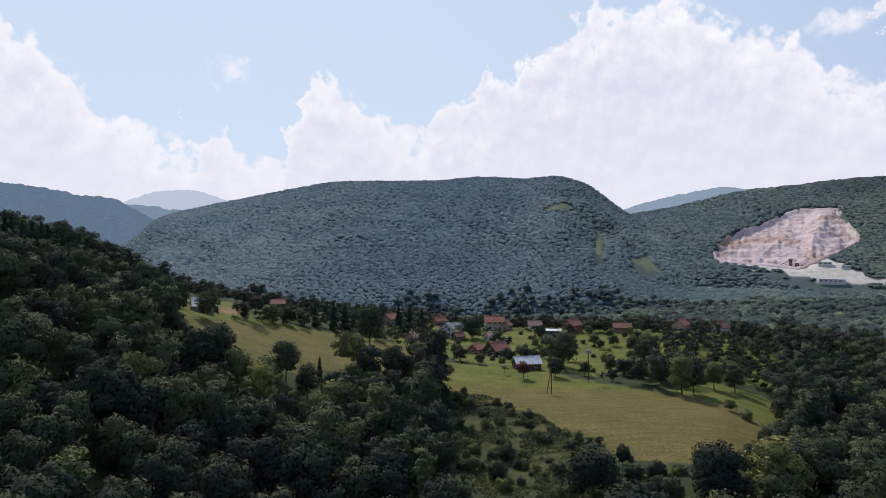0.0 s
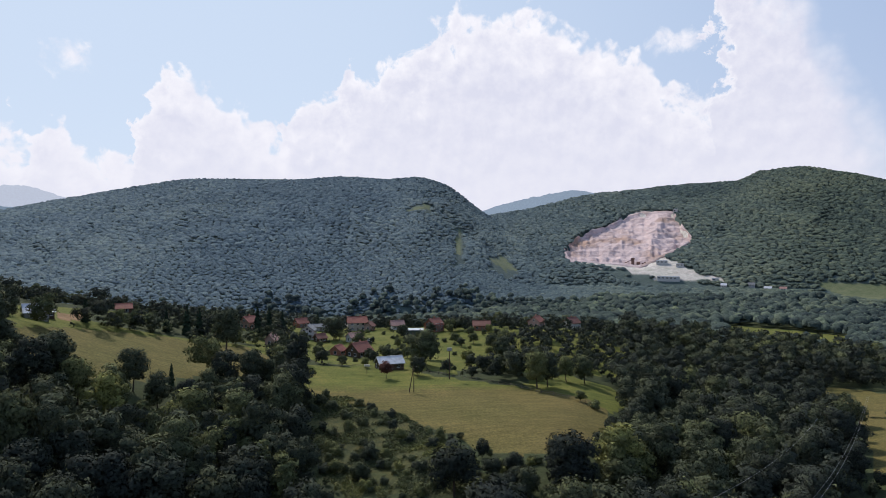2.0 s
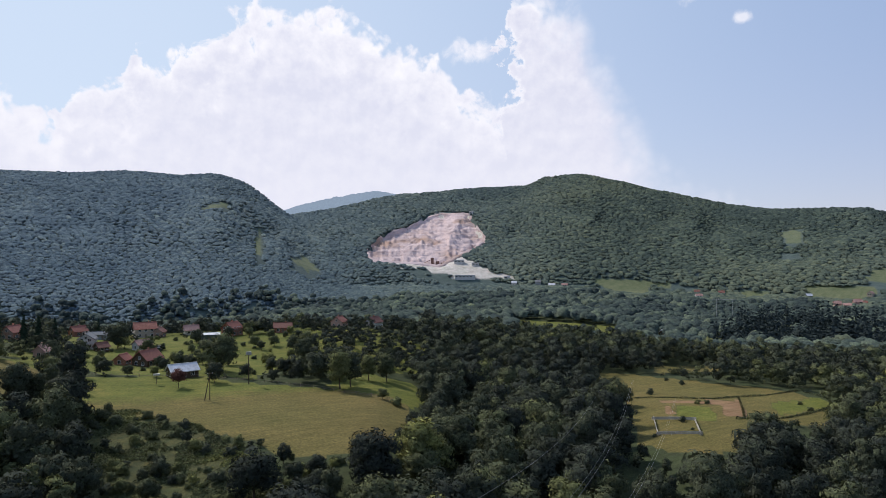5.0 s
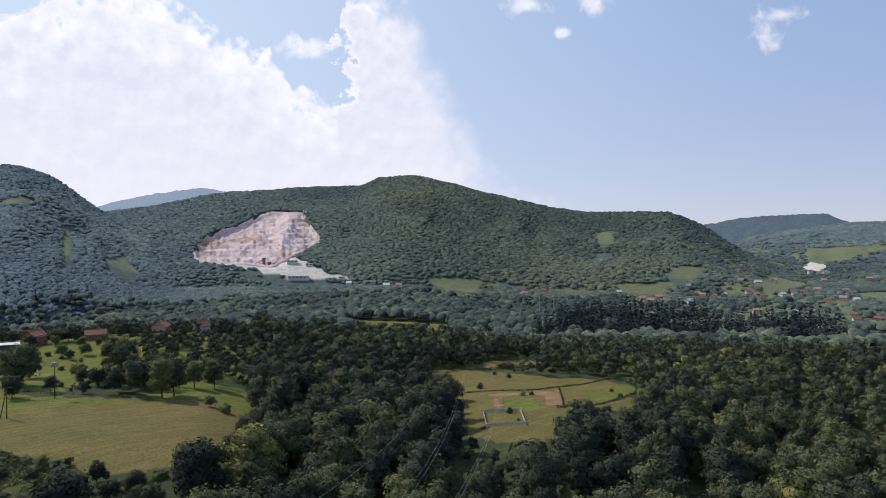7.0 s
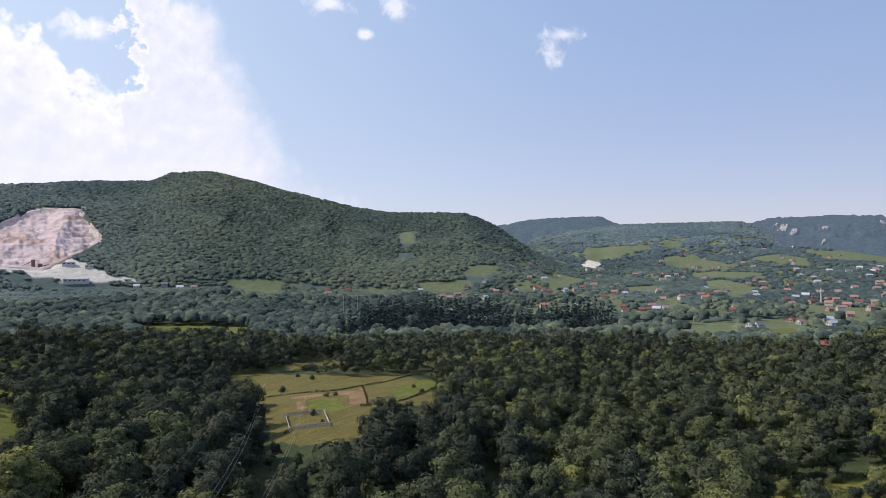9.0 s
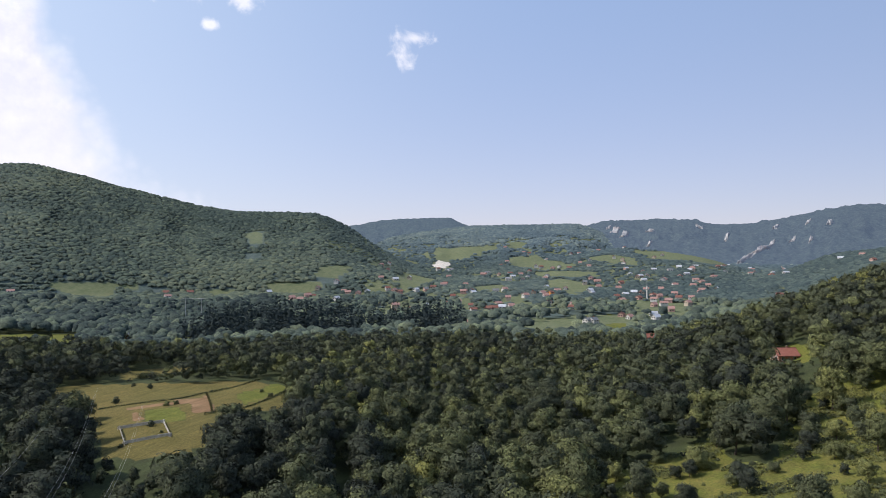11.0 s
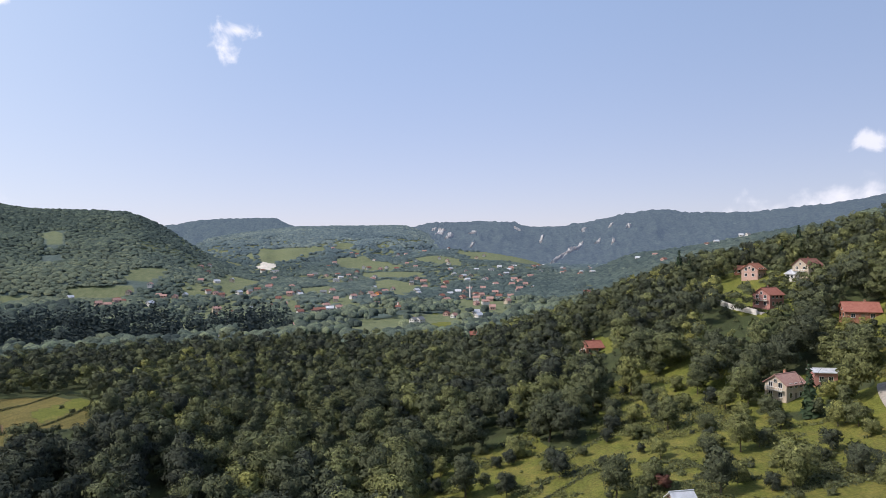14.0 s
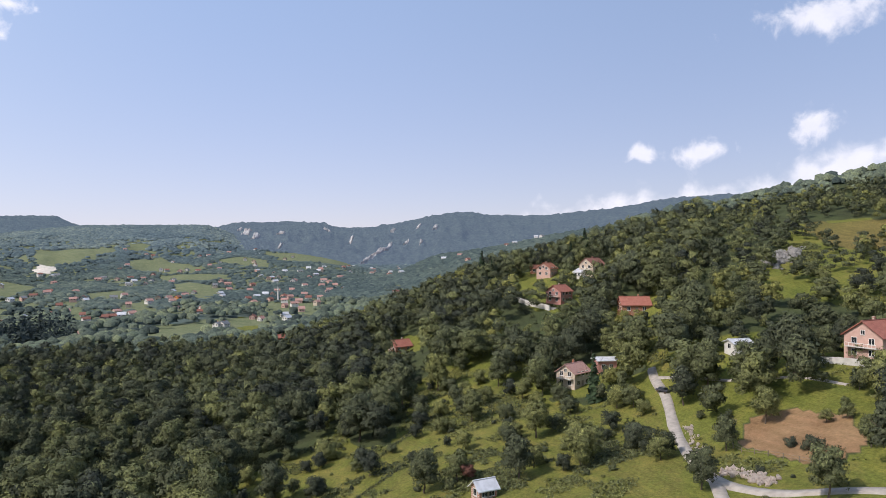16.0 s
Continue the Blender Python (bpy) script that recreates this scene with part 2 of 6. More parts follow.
def ground_material():
    """Grass, dry meadow, bare soil, leaf litter and quarried rock, by where they lie."""
    m, t, b = material("ground", 0.95, 0.1)
    c = t.nodes.new("ShaderNodeTexCoord")

    def noise_at(scale, detail=5.0, rough=0.6):
        n = node(t, "ShaderNodeTexNoise", Scale=scale, Detail=detail, Roughness=rough)
        t.links.new(c.outputs["Object"], n.inputs["Vector"])
        return n.outputs[0]

    def zone(name):
        a = t.nodes.new("ShaderNodeAttribute")
        a.attribute_name = name
        return a.outputs["Fac"]
    broad, mid, fine = noise_at(0.018, 3), noise_at(0.12, 5), noise_at(1.4, 6, 0.7)
    litter = ramp(t, mid, [(0.3, (0.045, 0.052, 0.028)), (0.7, (0.075, 0.090, 0.040))])
    lawn = ramp(t, mid, [(0.25, (0.096, 0.116, 0.027)), (0.52, (0.146, 0.152, 0.036)), (0.78, (0.204, 0.180, 0.054))])
    tuft = ramp(t, fine, [(0.3, (0.72, 0.74, 0.7)), (0.5, (1, 1, 1)), (0.72, (1.3, 1.22, 1.1))])
    dry = blend(t, broad, ramp(t, mid, [(0.25, (0.106, 0.110, 0.034)), (0.75, (0.160, 0.144, 0.048))]),
                ramp(t, mid, [(0.25, (0.156, 0.114, 0.042)), (0.75, (0.206, 0.144, 0.058))]))
    soil = ramp(t, mid, [(0.25, (0.22, 0.125, 0.070)), (0.75, (0.32, 0.20, 0.115))])
    rock = ramp(t, mid, [(0.25, (0.50, 0.43, 0.39)), (0.75, (0.74, 0.68, 0.64))])
    # far fields greyed and far forest floor blued, haze put into their colour
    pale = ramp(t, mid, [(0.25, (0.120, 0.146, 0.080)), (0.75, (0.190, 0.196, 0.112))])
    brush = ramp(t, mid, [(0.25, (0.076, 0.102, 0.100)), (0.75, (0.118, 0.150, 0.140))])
    lawn, dry = blend(t, 0.8, lawn, tuft, "MULTIPLY"), blend(t, 0.8, dry, tuft, "MULTIPLY")
    col = litter
    for name, colour in (("brush", brush), ("lawn", lawn), ("dry", dry), ("pale", pale), ("soil", soil), ("rock", rock)):
        edge = node(t, "ShaderNodeMapRange", **{"From Min": 0.35, "From Max": 0.65})
        add = t.nodes.new("ShaderNodeMath")
        add.operation = "MULTIPLY_ADD"
        add.inputs[1].default_value = 0.5
        t.links.new(noise_at(0.3, 4), add.inputs[0])
        sub = t.nodes.new("ShaderNodeMath")
        sub.operation = "SUBTRACT"
        sub.inputs[1].default_value = 0.25
        t.links.new(zone(name), sub.inputs[0])
        t.links.new(sub.outputs[0], add.inputs[2])
        t.links.new(add.outputs[0], edge.inputs["Value"])
        col = blend(t, edge.outputs[0], col, colour)
    streak = node(t, "ShaderNodeMapping", Scale=(0.05, 0.5, 0.2), Rotation=(0, 0, 0.5))
    t.links.new(c.outputs["Object"], streak.inputs[0])
    mown = node(t, "ShaderNodeTexNoise", Scale=1.0, Detail=6.0, Roughness=0.65)
    t.links.new(streak.outputs[0], mown.inputs["Vector"])
    col = blend(t, 0.7, col, ramp(t, mown.outputs[0], [(0.3, (0.68, 0.72, 0.66)), (0.55, (1.0, 1.0, 1.0)), (0.75, (1.28, 1.2, 1.12))]), "MULTIPLY")
    col = blend(t, 0.9, col, ramp(t, fine, [(0.25, (0.6, 0.62, 0.56)), (0.6, (1.0, 1.0, 1.0)), (0.85, (1.3, 1.24, 1.1))]), "MULTIPLY")
    col = blend(t, 0.6, col, ramp(t, noise_at(0.045, 6, 0.7), [(0.35, (0.72, 0.80, 0.72)), (0.6, (1.0, 1.0, 1.0)), (0.75, (1.2, 1.1, 1.0))]), "MULTIPLY")
    t.links.new(col, b.inputs["Base Color"])
    bump(t, b, fine, 0.6, 0.5)
    return m


bark_mat, ground_mat = bark(), ground_material()
# ---- the lie of the land: bearings clockwise from +y in degrees, distances in metres ----
EYE = 60.0


def lattice(x, y, seed=0):
    """Smooth value noise, -1 to 1, on a unit lattice."""
    xi, yi = np.floor(x), np.floor(y)
    fx, fy = x - xi, y - yi
    fx, fy = fx * fx * (3 - 2 * fx), fy * fy * (3 - 2 * fy)

    def corner(a, b):
        v = np.sin(a * 127.1 + b * 311.7 + seed * 74.7) * 43758.5453
        return (v - np.floor(v)) * 2 - 1
    low = corner(xi, yi) * (1 - fx) + corner(xi + 1, yi) * fx
    high = corner(xi, yi + 1) * (1 - fx) + corner(xi + 1, yi + 1) * fx
    return low * (1 - fy) + high * fy


def cubic(xs, ys, x):
    """A smooth curve through a few knots that does not overshoot."""
    xs, ys, x = np.asarray(xs, float), np.asarray(ys, float), np.asarray(x, float)
    h = np.diff(xs)
    s = np.diff(ys, axis=0) / h
    m = np.zeros_like(ys)
    m[0], m[-1] = s[0], s[-1]
    same = s[:-1] * s[1:] > 0
    m[1:-1] = np.where(same, 2 * s[:-1] * s[1:] / np.where(same, s[:-1] + s[1:], 1), 0)
    x = np.clip(x, xs[0], xs[-1])
    i = np.clip(np.searchsorted(xs, x, side="right") - 1, 0, len(h) - 1)
    t = (x - xs[i]) / h[i]
    return ((1 + 2 * t) * (1 - t) ** 2 * ys[i] + t * (1 - t) ** 2 * h[i] * m[i]
            + t * t * (3 - 2 * t) * ys[i + 1] + t * t * (t - 1) * h[i] * m[i + 1])


# heights below the drone on rings round it: the near plateau, the stream gully and the two hillsides
BEARINGS = [-100, -60, -40, -30, -19, -8, 4, 20, 35, 50, 70, 85, 95, 104, 112, 122, 132, 160, 200, 260]
RINGS = [
    (30, [-56, -56, -58, -60, -62, -66, -68, -70, -70, -68, -66, -62, -58, -54, -52, -50, -48, -46, -48, -56]),
    (120, [-40, -40, -43, -48, -56, -62, -63, -67, -69, -66, -65, -59, -53, -50, -46, -42, -37, -34, -38, -40]),
    (170, [-18, -22, -30, -36, -46, -55, -56, -53, -67, -62, -66, -62, -56, -50.5, -46, -37.5, -29, -20, -24, -18]),
    (240, [0, -4, -10, -15, -30, -44, -49, -50.5, -65, -59, -65, -63, -56, -46, -40, -20, -17, -4, -8, 0]),
    (320, [20, 14, 4, -4, -24, -38, -49, -52, -64, -60, -64, -62, -50, -29, -20, -3, 2, 16, 10, 20]),
    (420, [40, 32, 10, -2, -28, -40, -48.5, -48, -62, -66, -66, -60, -40, -15, -2, 15, 24, 40, 34, 40]),
    (560, [60, 50, 2, -22, -58, -69, -71, -69, -67, -74, -74, -72, -54, -27, 2, 32, 50, 70, 60, 60]),
    (800, [80, 60, -40, -60, -85, -90, -90, -80, -74, -80, -80, -80, -74, -60, -40, 0, 30, 90, 90, 80]),
    (1300, [100, 60, -60, -80, -95, -95, -90, -60, -60, -68, -68, -68, -70, -60, -50, -20, 20, 100, 110, 100]),
    (4950, [60, 40, -60, -60, -60, -60, -60, -60, -60, -60, -40, -40, -40, -40, -40, -20, 20, 60, 80, 60]),
]


def near_land(az, d):
    az = (az + 100) % 360 - 100
    table = np.stack([cubic(BEARINGS, z, az) for _, z in RINGS])
    u, us = np.log(np.maximum(d, 30)), np.log([r for r, _ in RINGS])
    i = np.clip(np.searchsorted(us, u, side="right") - 1, 0, len(us) - 2)
    k = np.arange(az.size).reshape(az.shape)
    flat = table.reshape(len(us), -1)

    def row(j):
        return flat[np.clip(j, 0, len(us) - 1), k]
    slope = [(row(np.minimum(j + 1, len(us) - 1)) - row(np.maximum(j - 1, 0)))
             / (us[np.minimum(j + 1, len(us) - 1)] - us[np.maximum(j - 1, 0)]) for j in (i, i + 1)]
    h = us[i + 1] - us[i]
    t = np.clip((u - us[i]) / h, 0, 1)
    return ((1 + 2 * t) * (1 - t) ** 2 * row(i) + t * (1 - t) ** 2 * h * slope[0] * 0.7
            + t * t * (3 - 2 * t) * row(i + 1) + t * t * (t - 1) * h * slope[1] * 0.7)


# ridges: the skyline as (bearing, angle of sight), the crest's distance, the foot's distance and height, the trees on top
RIDGES = [
    # the long wooded mountain across the valley
    dict(sky=[(-27, -1.5), (-25.4, -0.1), (-23.9, 0.9), (-22.3, 2.3), (-20.3, 3.0), (-15.7, 4.1), (-10.3, 5.25), (-7.6, 5.6), (-1.1, 5.7),
              (3.5, 6.0), (6.8, 5.85), (9.3, 6.0), (11.3, 5.5), (12.7, 4.6), (14.4, 3.2), (15.3, 2.7), (17.9, 0.8), (21, -2)],
         crest=1750, foot=(820, -90), top=5, bulge=0.85, fold=16),
    # the quarry hill and its long spur
    dict(sky=[(9, -0.5), (13, 2.3), (15.3, 2.9), (18.7, 3.5), (21.2, 4.1), (24, 4.65), (26.7, 4.85), (29.9, 5.15), (34.1, 5.3), (36, 6.0), (38.7, 6.15),
              (41.5, 5.6), (44.1, 4.9), (47.2, 4.2), (50.1, 3.5), (53.4, 3.1), (58.7, 3.05), (60.2, 2.6), (61.9, 1.7), (63.5, 0.6), (65.3, -0.5), (67.1, -1.5), (71, -3)],
         crest=1850, foot=(1120, -60), top=5, bulge=0.95, fold=14),
    # rolling land behind the town
    dict(sky=[(58, -1.5), (61.6, -0.2), (64, 0.7), (67, 1.35), (70, 1.75), (72, 1.95), (74.8, 2.0), (79.9, 2.1), (80.9, 1.9), (83.2, 0.9), (85.9, 0.0), (89, -1.5)],
         crest=3300, foot=(1250, -70), top=6, bulge=1.35, fold=16),
    dict(sky=[(70, -2.2), (76, -1.2), (80, -0.3), (83.6, 0.1), (86.8, -0.1), (89.9, -0.6), (92.1, -1.3), (94.5, -2.4)],
         crest=2100, foot=(1150, -70), top=4, bulge=1.1, fold=6),
    # the shoulder with scattered houses on the far side of the gorge
    dict(sky=[(91, -3.2), (92.9, -2.4), (96.3, -1.3), (98.7, -0.3), (102.6, 0.3), (106.2, 1.0), (108.5, 1.5), (114, 2.2), (122, 3)],
         crest=1650, foot=(900, -75), top=4, bulge=1.0, fold=6),
]
# ranges so far off that haze, painted as a glow, swallows their woods
DISTANT = [
    # the high plateau with cliffs
    dict(sky=[(78, 0.8), (80.9, 1.9), (82.7, 2.3), (88.6, 2.4), (91.2, 1.9), (95, 2.25), (98.9, 3.05), (101.3, 3.2), (102.7, 3.0), (106.8, 2.9),
              (111.3, 3.3), (114, 3.6), (118.2, 4.2), (121.1, 4.3), (130, 4.6), (150, 4)],
         crest=4000, foot=(2300, -90), top=6, bulge=0.75, fold=30),
    # the blue hill behind the town
    dict(sky=[(54, 0.6), (58, 1.3), (61.6, 1.8), (65.6, 2.4), (69.7, 2.5), (71.1, 2.0), (74, 1.3), (78, 0.4)], crest=3900, foot=(2700, -60), top=0, bulge=0.85, fold=20),
    # blue ranges
    dict(sky=[(-60, 5.2), (-40, 5), (-32.6, 4.5), (-30.5, 4.3), (-27.3, 3.75), (-25.4, 3.6), (-24.3, 3.1), (-21.9, 1.6), (-19, 0)],
         crest=3300, foot=(1500, -90), top=0, bulge=0.9, fold=30),
    dict(sky=[(-29, 2.6), (-24.3, 3.2), (-22.7, 3.1), (-21.5, 2.9), (-19.9, 2.9), (-16, 2.2)], crest=3900, foot=(3000, -60), top=0, bulge=0.9, fold=20),
    dict(sky=[(-29, 2.2), (-24.9, 3.5), (-21.9, 4.3), (-19.9, 4.4), (-17.4, 4.1), (-15.7, 3.8), (-11, 2)], crest=4750, foot=(4300, 0), top=0, bulge=0.9, fold=10),
    dict(sky=[(11, 1.8), (14.4, 3.0), (16.6, 3.7), (19.5, 4.3), (22, 4.7), (24, 4.4), (28, 3.3)], crest=4700, foot=(4000, 0), top=0, bulge=0.9, fold=10),
]


def ridge(r, az, d):
    a = [p[0] for p in r["sky"]]
    el = cubic(a, [p[1] for p in r["sky"]], az)
    off = np.maximum(a[0] - az, 0) + np.maximum(az - a[-1], 0)
    c = r["crest"] * (1 + 0.05 * lattice(az / 7, az * 0, 3))
    zc = c * np.tan(np.radians(el)) - r["top"] - off * r["crest"] * 0.025
    df, zf = r["foot"]
    s = np.clip((d - df) / (c - df), 0, 1)
    fold = (lattice(az * r["crest"] / 7000, d / 260, 5) + 0.5 * lattice(az * r["crest"] / 3000, d / 120, 8)) * r["fold"] * np.sin(np.pi * s) ** 2
    z = np.where(d < c, zf + (zc - zf) * s ** r["bulge"] - np.abs(fold), zc - (d - c) * 0.3)
    z = z - 16 * np.exp(-np.maximum(d - df, 0) / 30)
    return np.where((d > df) & (off < 14), z, -400)


def quarry_span(az):
    """0 to 1 across the quarry, and the distances of its lower and upper edge at a bearing."""
    u = np.clip((az - 21.3) / 9.75, 0, 1)
    low = np.interp(az, [21.3, 21.75, 23.5, 25.4, 27.2, 28.35, 29.0, 30.0, 31.05], [1268, 1242, 1238, 1230, 1216, 1251, 1281, 1337, 1401])
    high = np.interp(az, [21.3, 22.2, 23.5, 25.4, 26.3, 27.4, 29.7, 30.25, 31.0, 31.05], [1322, 1412, 1468, 1574, 1609, 1614, 1586, 1502, 1428, 1410])
    return u, low, high



def quarry_cut(az, d, z):
    """Benches and faces instead of the even hillside."""
    u, low, high = quarry_span(az + 0.25 * lattice(d / 40, az * 2, 21))
    inside = np.clip(np.minimum((d - low) / 12, (high - d) / 10), 0, 1) * np.clip(np.minimum(u / 0.02, (1 - u) / 0.02), 0, 1)
    step = 12.0
    q = z / step + 0.45 * lattice(az * 1.1, d / 300, 22) + 0.20 * lattice(az * 4, d / 60, 23)
    f = q - np.floor(q)
    terrace = (np.floor(q) + np.clip((f - 0.3) / 0.62, 0, 1)) * step
    px, py = d * np.sin(np.radians(az)), d * np.cos(np.radians(az))
    rough = 3.0 * np.abs(lattice(px / 31, py / 31, 24)) + 1.8 * lattice(px / 11, py / 11, 25) + 1.1 * lattice(px / 5, py / 7, 26)
    cut = z * 0.4 + (terrace - 0.35 * step) * 0.6 - rough - 4
    return z + (cut - z) * inside, inside


def height(x, y):
    """Height of the bare ground."""
    az, d = np.degrees(np.arctan2(x, y)), np.hypot(x, y)
    z = near_land(az, d)
    for r in RIDGES:
        z = np.maximum(z, ridge(r, az, d))
    near_pit = (az > 20.5) & (az < 32) & (d > 1100) & (d < 1750)
    z = np.where(near_pit, quarry_cut(az, d, z)[0], z)
    z = z + lattice(x / 40, y / 40, 11) * 0.8 + lattice(x / 13, y / 13, 12) * 0.25
    return z + EYE


# clearings in the woods, as outlines on the map
MEADOWS = [
    ("meadow_dry", [(-91, 243), (-83, 266), (-67, 288), (-45, 300), (-23, 304), (-9, 286), (-17, 252), (-30, 253), (-43, 235), (-55, 217), (-63, 212), (-79, 214)]),
    ("meadow_dry", [(-4, 282), (28, 277), (52, 262), (71, 248), (87, 235), (98, 226), (100, 216), (88, 192), (75, 175), (62, 168), (53, 167), (44, 175), (41, 188), (30, 204), (15, 222), (-1, 237)]),
    ("lawn", [(79, 246), (99, 273), (120, 261), (120, 242), (101, 214), (86, 232)]),
    ("lawn", [(-5, 333), (7, 382), (46, 393), (76, 383), (109, 383), (115, 361), (91, 320), (57, 265), (42, 285), (24, 286), (5, 288)]),
]
LAWNS = [
    ("scrub", [(-1, 229), (14, 232), (29, 211), (40, 177), (40, 153), (10, 159), (1, 185)]),
    ("meadow_dry", [(230, 279), (242, 268), (252, 219), (270, 194), (247, 162), (223, 143), (204, 158), (182, 146), (169, 139), (155, 148), (154, 163), (171, 184), (195, 214)]),
    ("lawn", [(367, 555), (444, 505), (381, 426), (335, 442), (318, 485)]),
    ("meadow_dry", [(276, 282), (319, 275), (294, 252), (253, 256)]),
]
GARDENS = [
    ("lawn", [(392, 593), (438, 502), (372, 421), (339, 445)]),
    ("lawn", [(734, 186), (772, 140), (678, 118), (560, 133)]),
    ("meadow_dry", [(572, 191), (561, 145), (477, 125), (517, 168)]),
    ("far_field", [(1000, 92), (1012, 37), (894, 15), (837, 60)]),
    ("lawn", [(748, 111), (833, 93), (700, 53), (627, 80)]),
    ("far_field", [(2112, 830), (2288, 692), (2106, 646), (1914, 743)]),
]
VALLEY_FIELDS = [
    ("slope", [(176, 29), (203, 23), (214, 10), (231, -2), (207, -7), (200, -16), (230, -24), (258, -26), (274, -42), (248, -58), (225, -58), (204, -65), (193, -72), (184, -81), (168, -83), (151, -77), (134, -72), (125, -67)]),
    ("soil", [(142, -92), (136, -98), (123, -101), (110, -94), (108, -91), (109, -83), (130, -82)]),
    ("slope", [(130, -79), (108, -82), (106, -89), (96, -83), (102, -76), (114, -71)]),
    ("slope", [(148, -78), (142, -80), (129, -79), (115, -72), (119, -70), (133, -73)]),
]
TOWN_FIELDS = [
    ("meadow_dry", [(303, -227), (276, -246), (234, -208), (247, -202), (288, -216)]),
    ("slope", [(152, -118), (144, -124), (134, -118), (134, -110), (146, -112)]),
    ("slope", [(222, -158), (262, -178), (280, -206), (258, -200), (226, -174)]),
    ("lawn", [(362, -98), (340, -113), (301, -96), (331, -90)]),
    ("lawn", [(354, -32), (343, -48), (329, -46), (334, -34)]),
    ("lawn", [(-110, 281), (-105, 376), (-81, 289), (-91, 243)]),
    ("lawn", [(-149, 234), (-144, 236), (-139, 227), (-143, 224)]),
    ("lawn", [(259, -58), (254, -63), (234, -56), (244, -48)]),
    ("slope", [(244, -115), (228, -115), (184, -95), (194, -93)]),
    ("scar", [(285, 1306), (305, 1330), (257, 1105), (228, 1060)]),
    ("scar", [(189, 1319), (227, 1356), (256, 1361), (228, 1296), (195, 1290)]),
]
FOOT_FIELDS = [
    ("far_field", [(741, 898), (807, 827), (794, 813), (731, 779), (733, 868)]),
    ("far_field", [(808, 821), (843, 774), (848, 756), (822, 779), (800, 807)]),
    ("far_field", [(879, 720), (906, 693), (899, 682), (851, 691)]),
    ("far_field", [(942, 663), (990, 604), (988, 576), (949, 587), (925, 642)]),
    ("far_field", [(1004, 612), (1062, 633), (1112, 634), (1134, 603), (1052, 577), (1020, 585)]),
    ("far_field", [(1273, 582), (1471, 649), (1376, 556), (1301, 496), (1120, 453), (1083, 498)]),
]
HILL_FIELDS = [
    ("far_field", [(2271, 893), (2295, 660), (2134, 611), (2069, 687), (2113, 825)]),
    ("far_field", [(1913, 526), (2021, 476), (1830, 354), (1664, 286), (1587, 307), (1698, 415), (1735, 466)]),
    ("far_field", [(1597, 390), (1543, 298), (1531, 232), (1435, 196), (1385, 233), (1416, 285)]),
    ("far_field", [(1368, 296), (1363, 263), (1261, 196), (1151, 174), (1094, 198), (1219, 246), (1173, 252)]),
    ("far_field", [(2035, 200), (2095, 120), (2095, 20), (2090, -60), (2000, -70), (1850, -20), (1850, 80), (1930, 150)]),
    ("far_field", [(2300, 642), (2460, 633), (2371, 575), (2286, 569), (2199, 604)]),
    ("far_field", [(1883, 285), (1948, 247), (1825, 157), (1693, 152), (1720, 232)]),
]
TOWN_PLOTS = [
    ("far_field", [(946, 335), (979, 325), (877, 291), (872, 305)]),
    ("far_field", [(992, 285), (1057, 258), (980, 238), (937, 260)]),
    ("lawn", [(714, 181), (745, 169), (726, 119), (669, 112), (633, 128), (581, 140)]),
    ("lawn", [(812, 113), (866, 106), (823, 94), (804, 76), (716, 76), (680, 92)]),
    ("far_field", [(984, 88), (1010, 70), (959, 44), (907, 49), (921, 79)]),
    ("far_field", [(1169, 388), (1260, 352), (1126, 309), (1089, 352)]),
]
SLOPES = [
    ("scar", [(1266, 941), (1266, 888), (1150, 801), (1126, 831)]),
    ("scar", [(298, 1124), (376, 1296), (364, 1144), (319, 1070)]),
    ("soil", [(219, 187), (230, 189), (204, 164), (198, 168)]),
    ("soil", [(202, 202), (211, 196), (220, 188), (215, 184), (206, 191), (199, 197), (189, 183), (187, 184)]),
    ("lawn", [(199, 193), (207, 182), (191, 166), (184, 178)]),
    ("lawn", [(232, 178), (268, 179), (250, 165), (217, 161)]),
    ("soil", [(-96, 297), (-91, 317), (-85, 293), (-90, 278)]),
    ("rock", [(1734, 684), (1816, 705), (1881, 696), (1760, 635), (1618, 599), (1615, 627)]),
]
PLOTS = [
    ("rock", [(500, 1142), (535, 1128), (567, 1103), (598, 1118), (617, 1090), (618, 1006), (644, 981), (636, 968), (583, 1010), (544, 1036), (532, 1065), (490, 1124)]),
]
FORESLOPE = [
    ("slope", [(85, 14), (150, 26), (178, 29), (178, 0), (168, -83), (125, -66), (100, -58), (72, -45)]),
]
CLEARINGS = FORESLOPE + MEADOWS + LAWNS + GARDENS + VALLEY_FIELDS + TOWN_FIELDS + SLOPES + PLOTS + FOOT_FIELDS + HILL_FIELDS + TOWN_PLOTS
ROAD = [(196, -95), (188, -92), (171, -87), (153.5, -80), (136.5, -74), (124, -70.5), (118, -69.5), (112.5, -70), (103, -74), (94, -83), (80, -100)]
BRANCH = [(118, -69.5), (110, -66), (96, -60), (70, -40)]
PATH = [(188, -92), (167, -97.5), (158.5, -103), (150, -109.5), (136.5, -112)]
YARD_LANE = [(372, -88), (359, -88), (324, -89), (305, -92), (292, -97)]


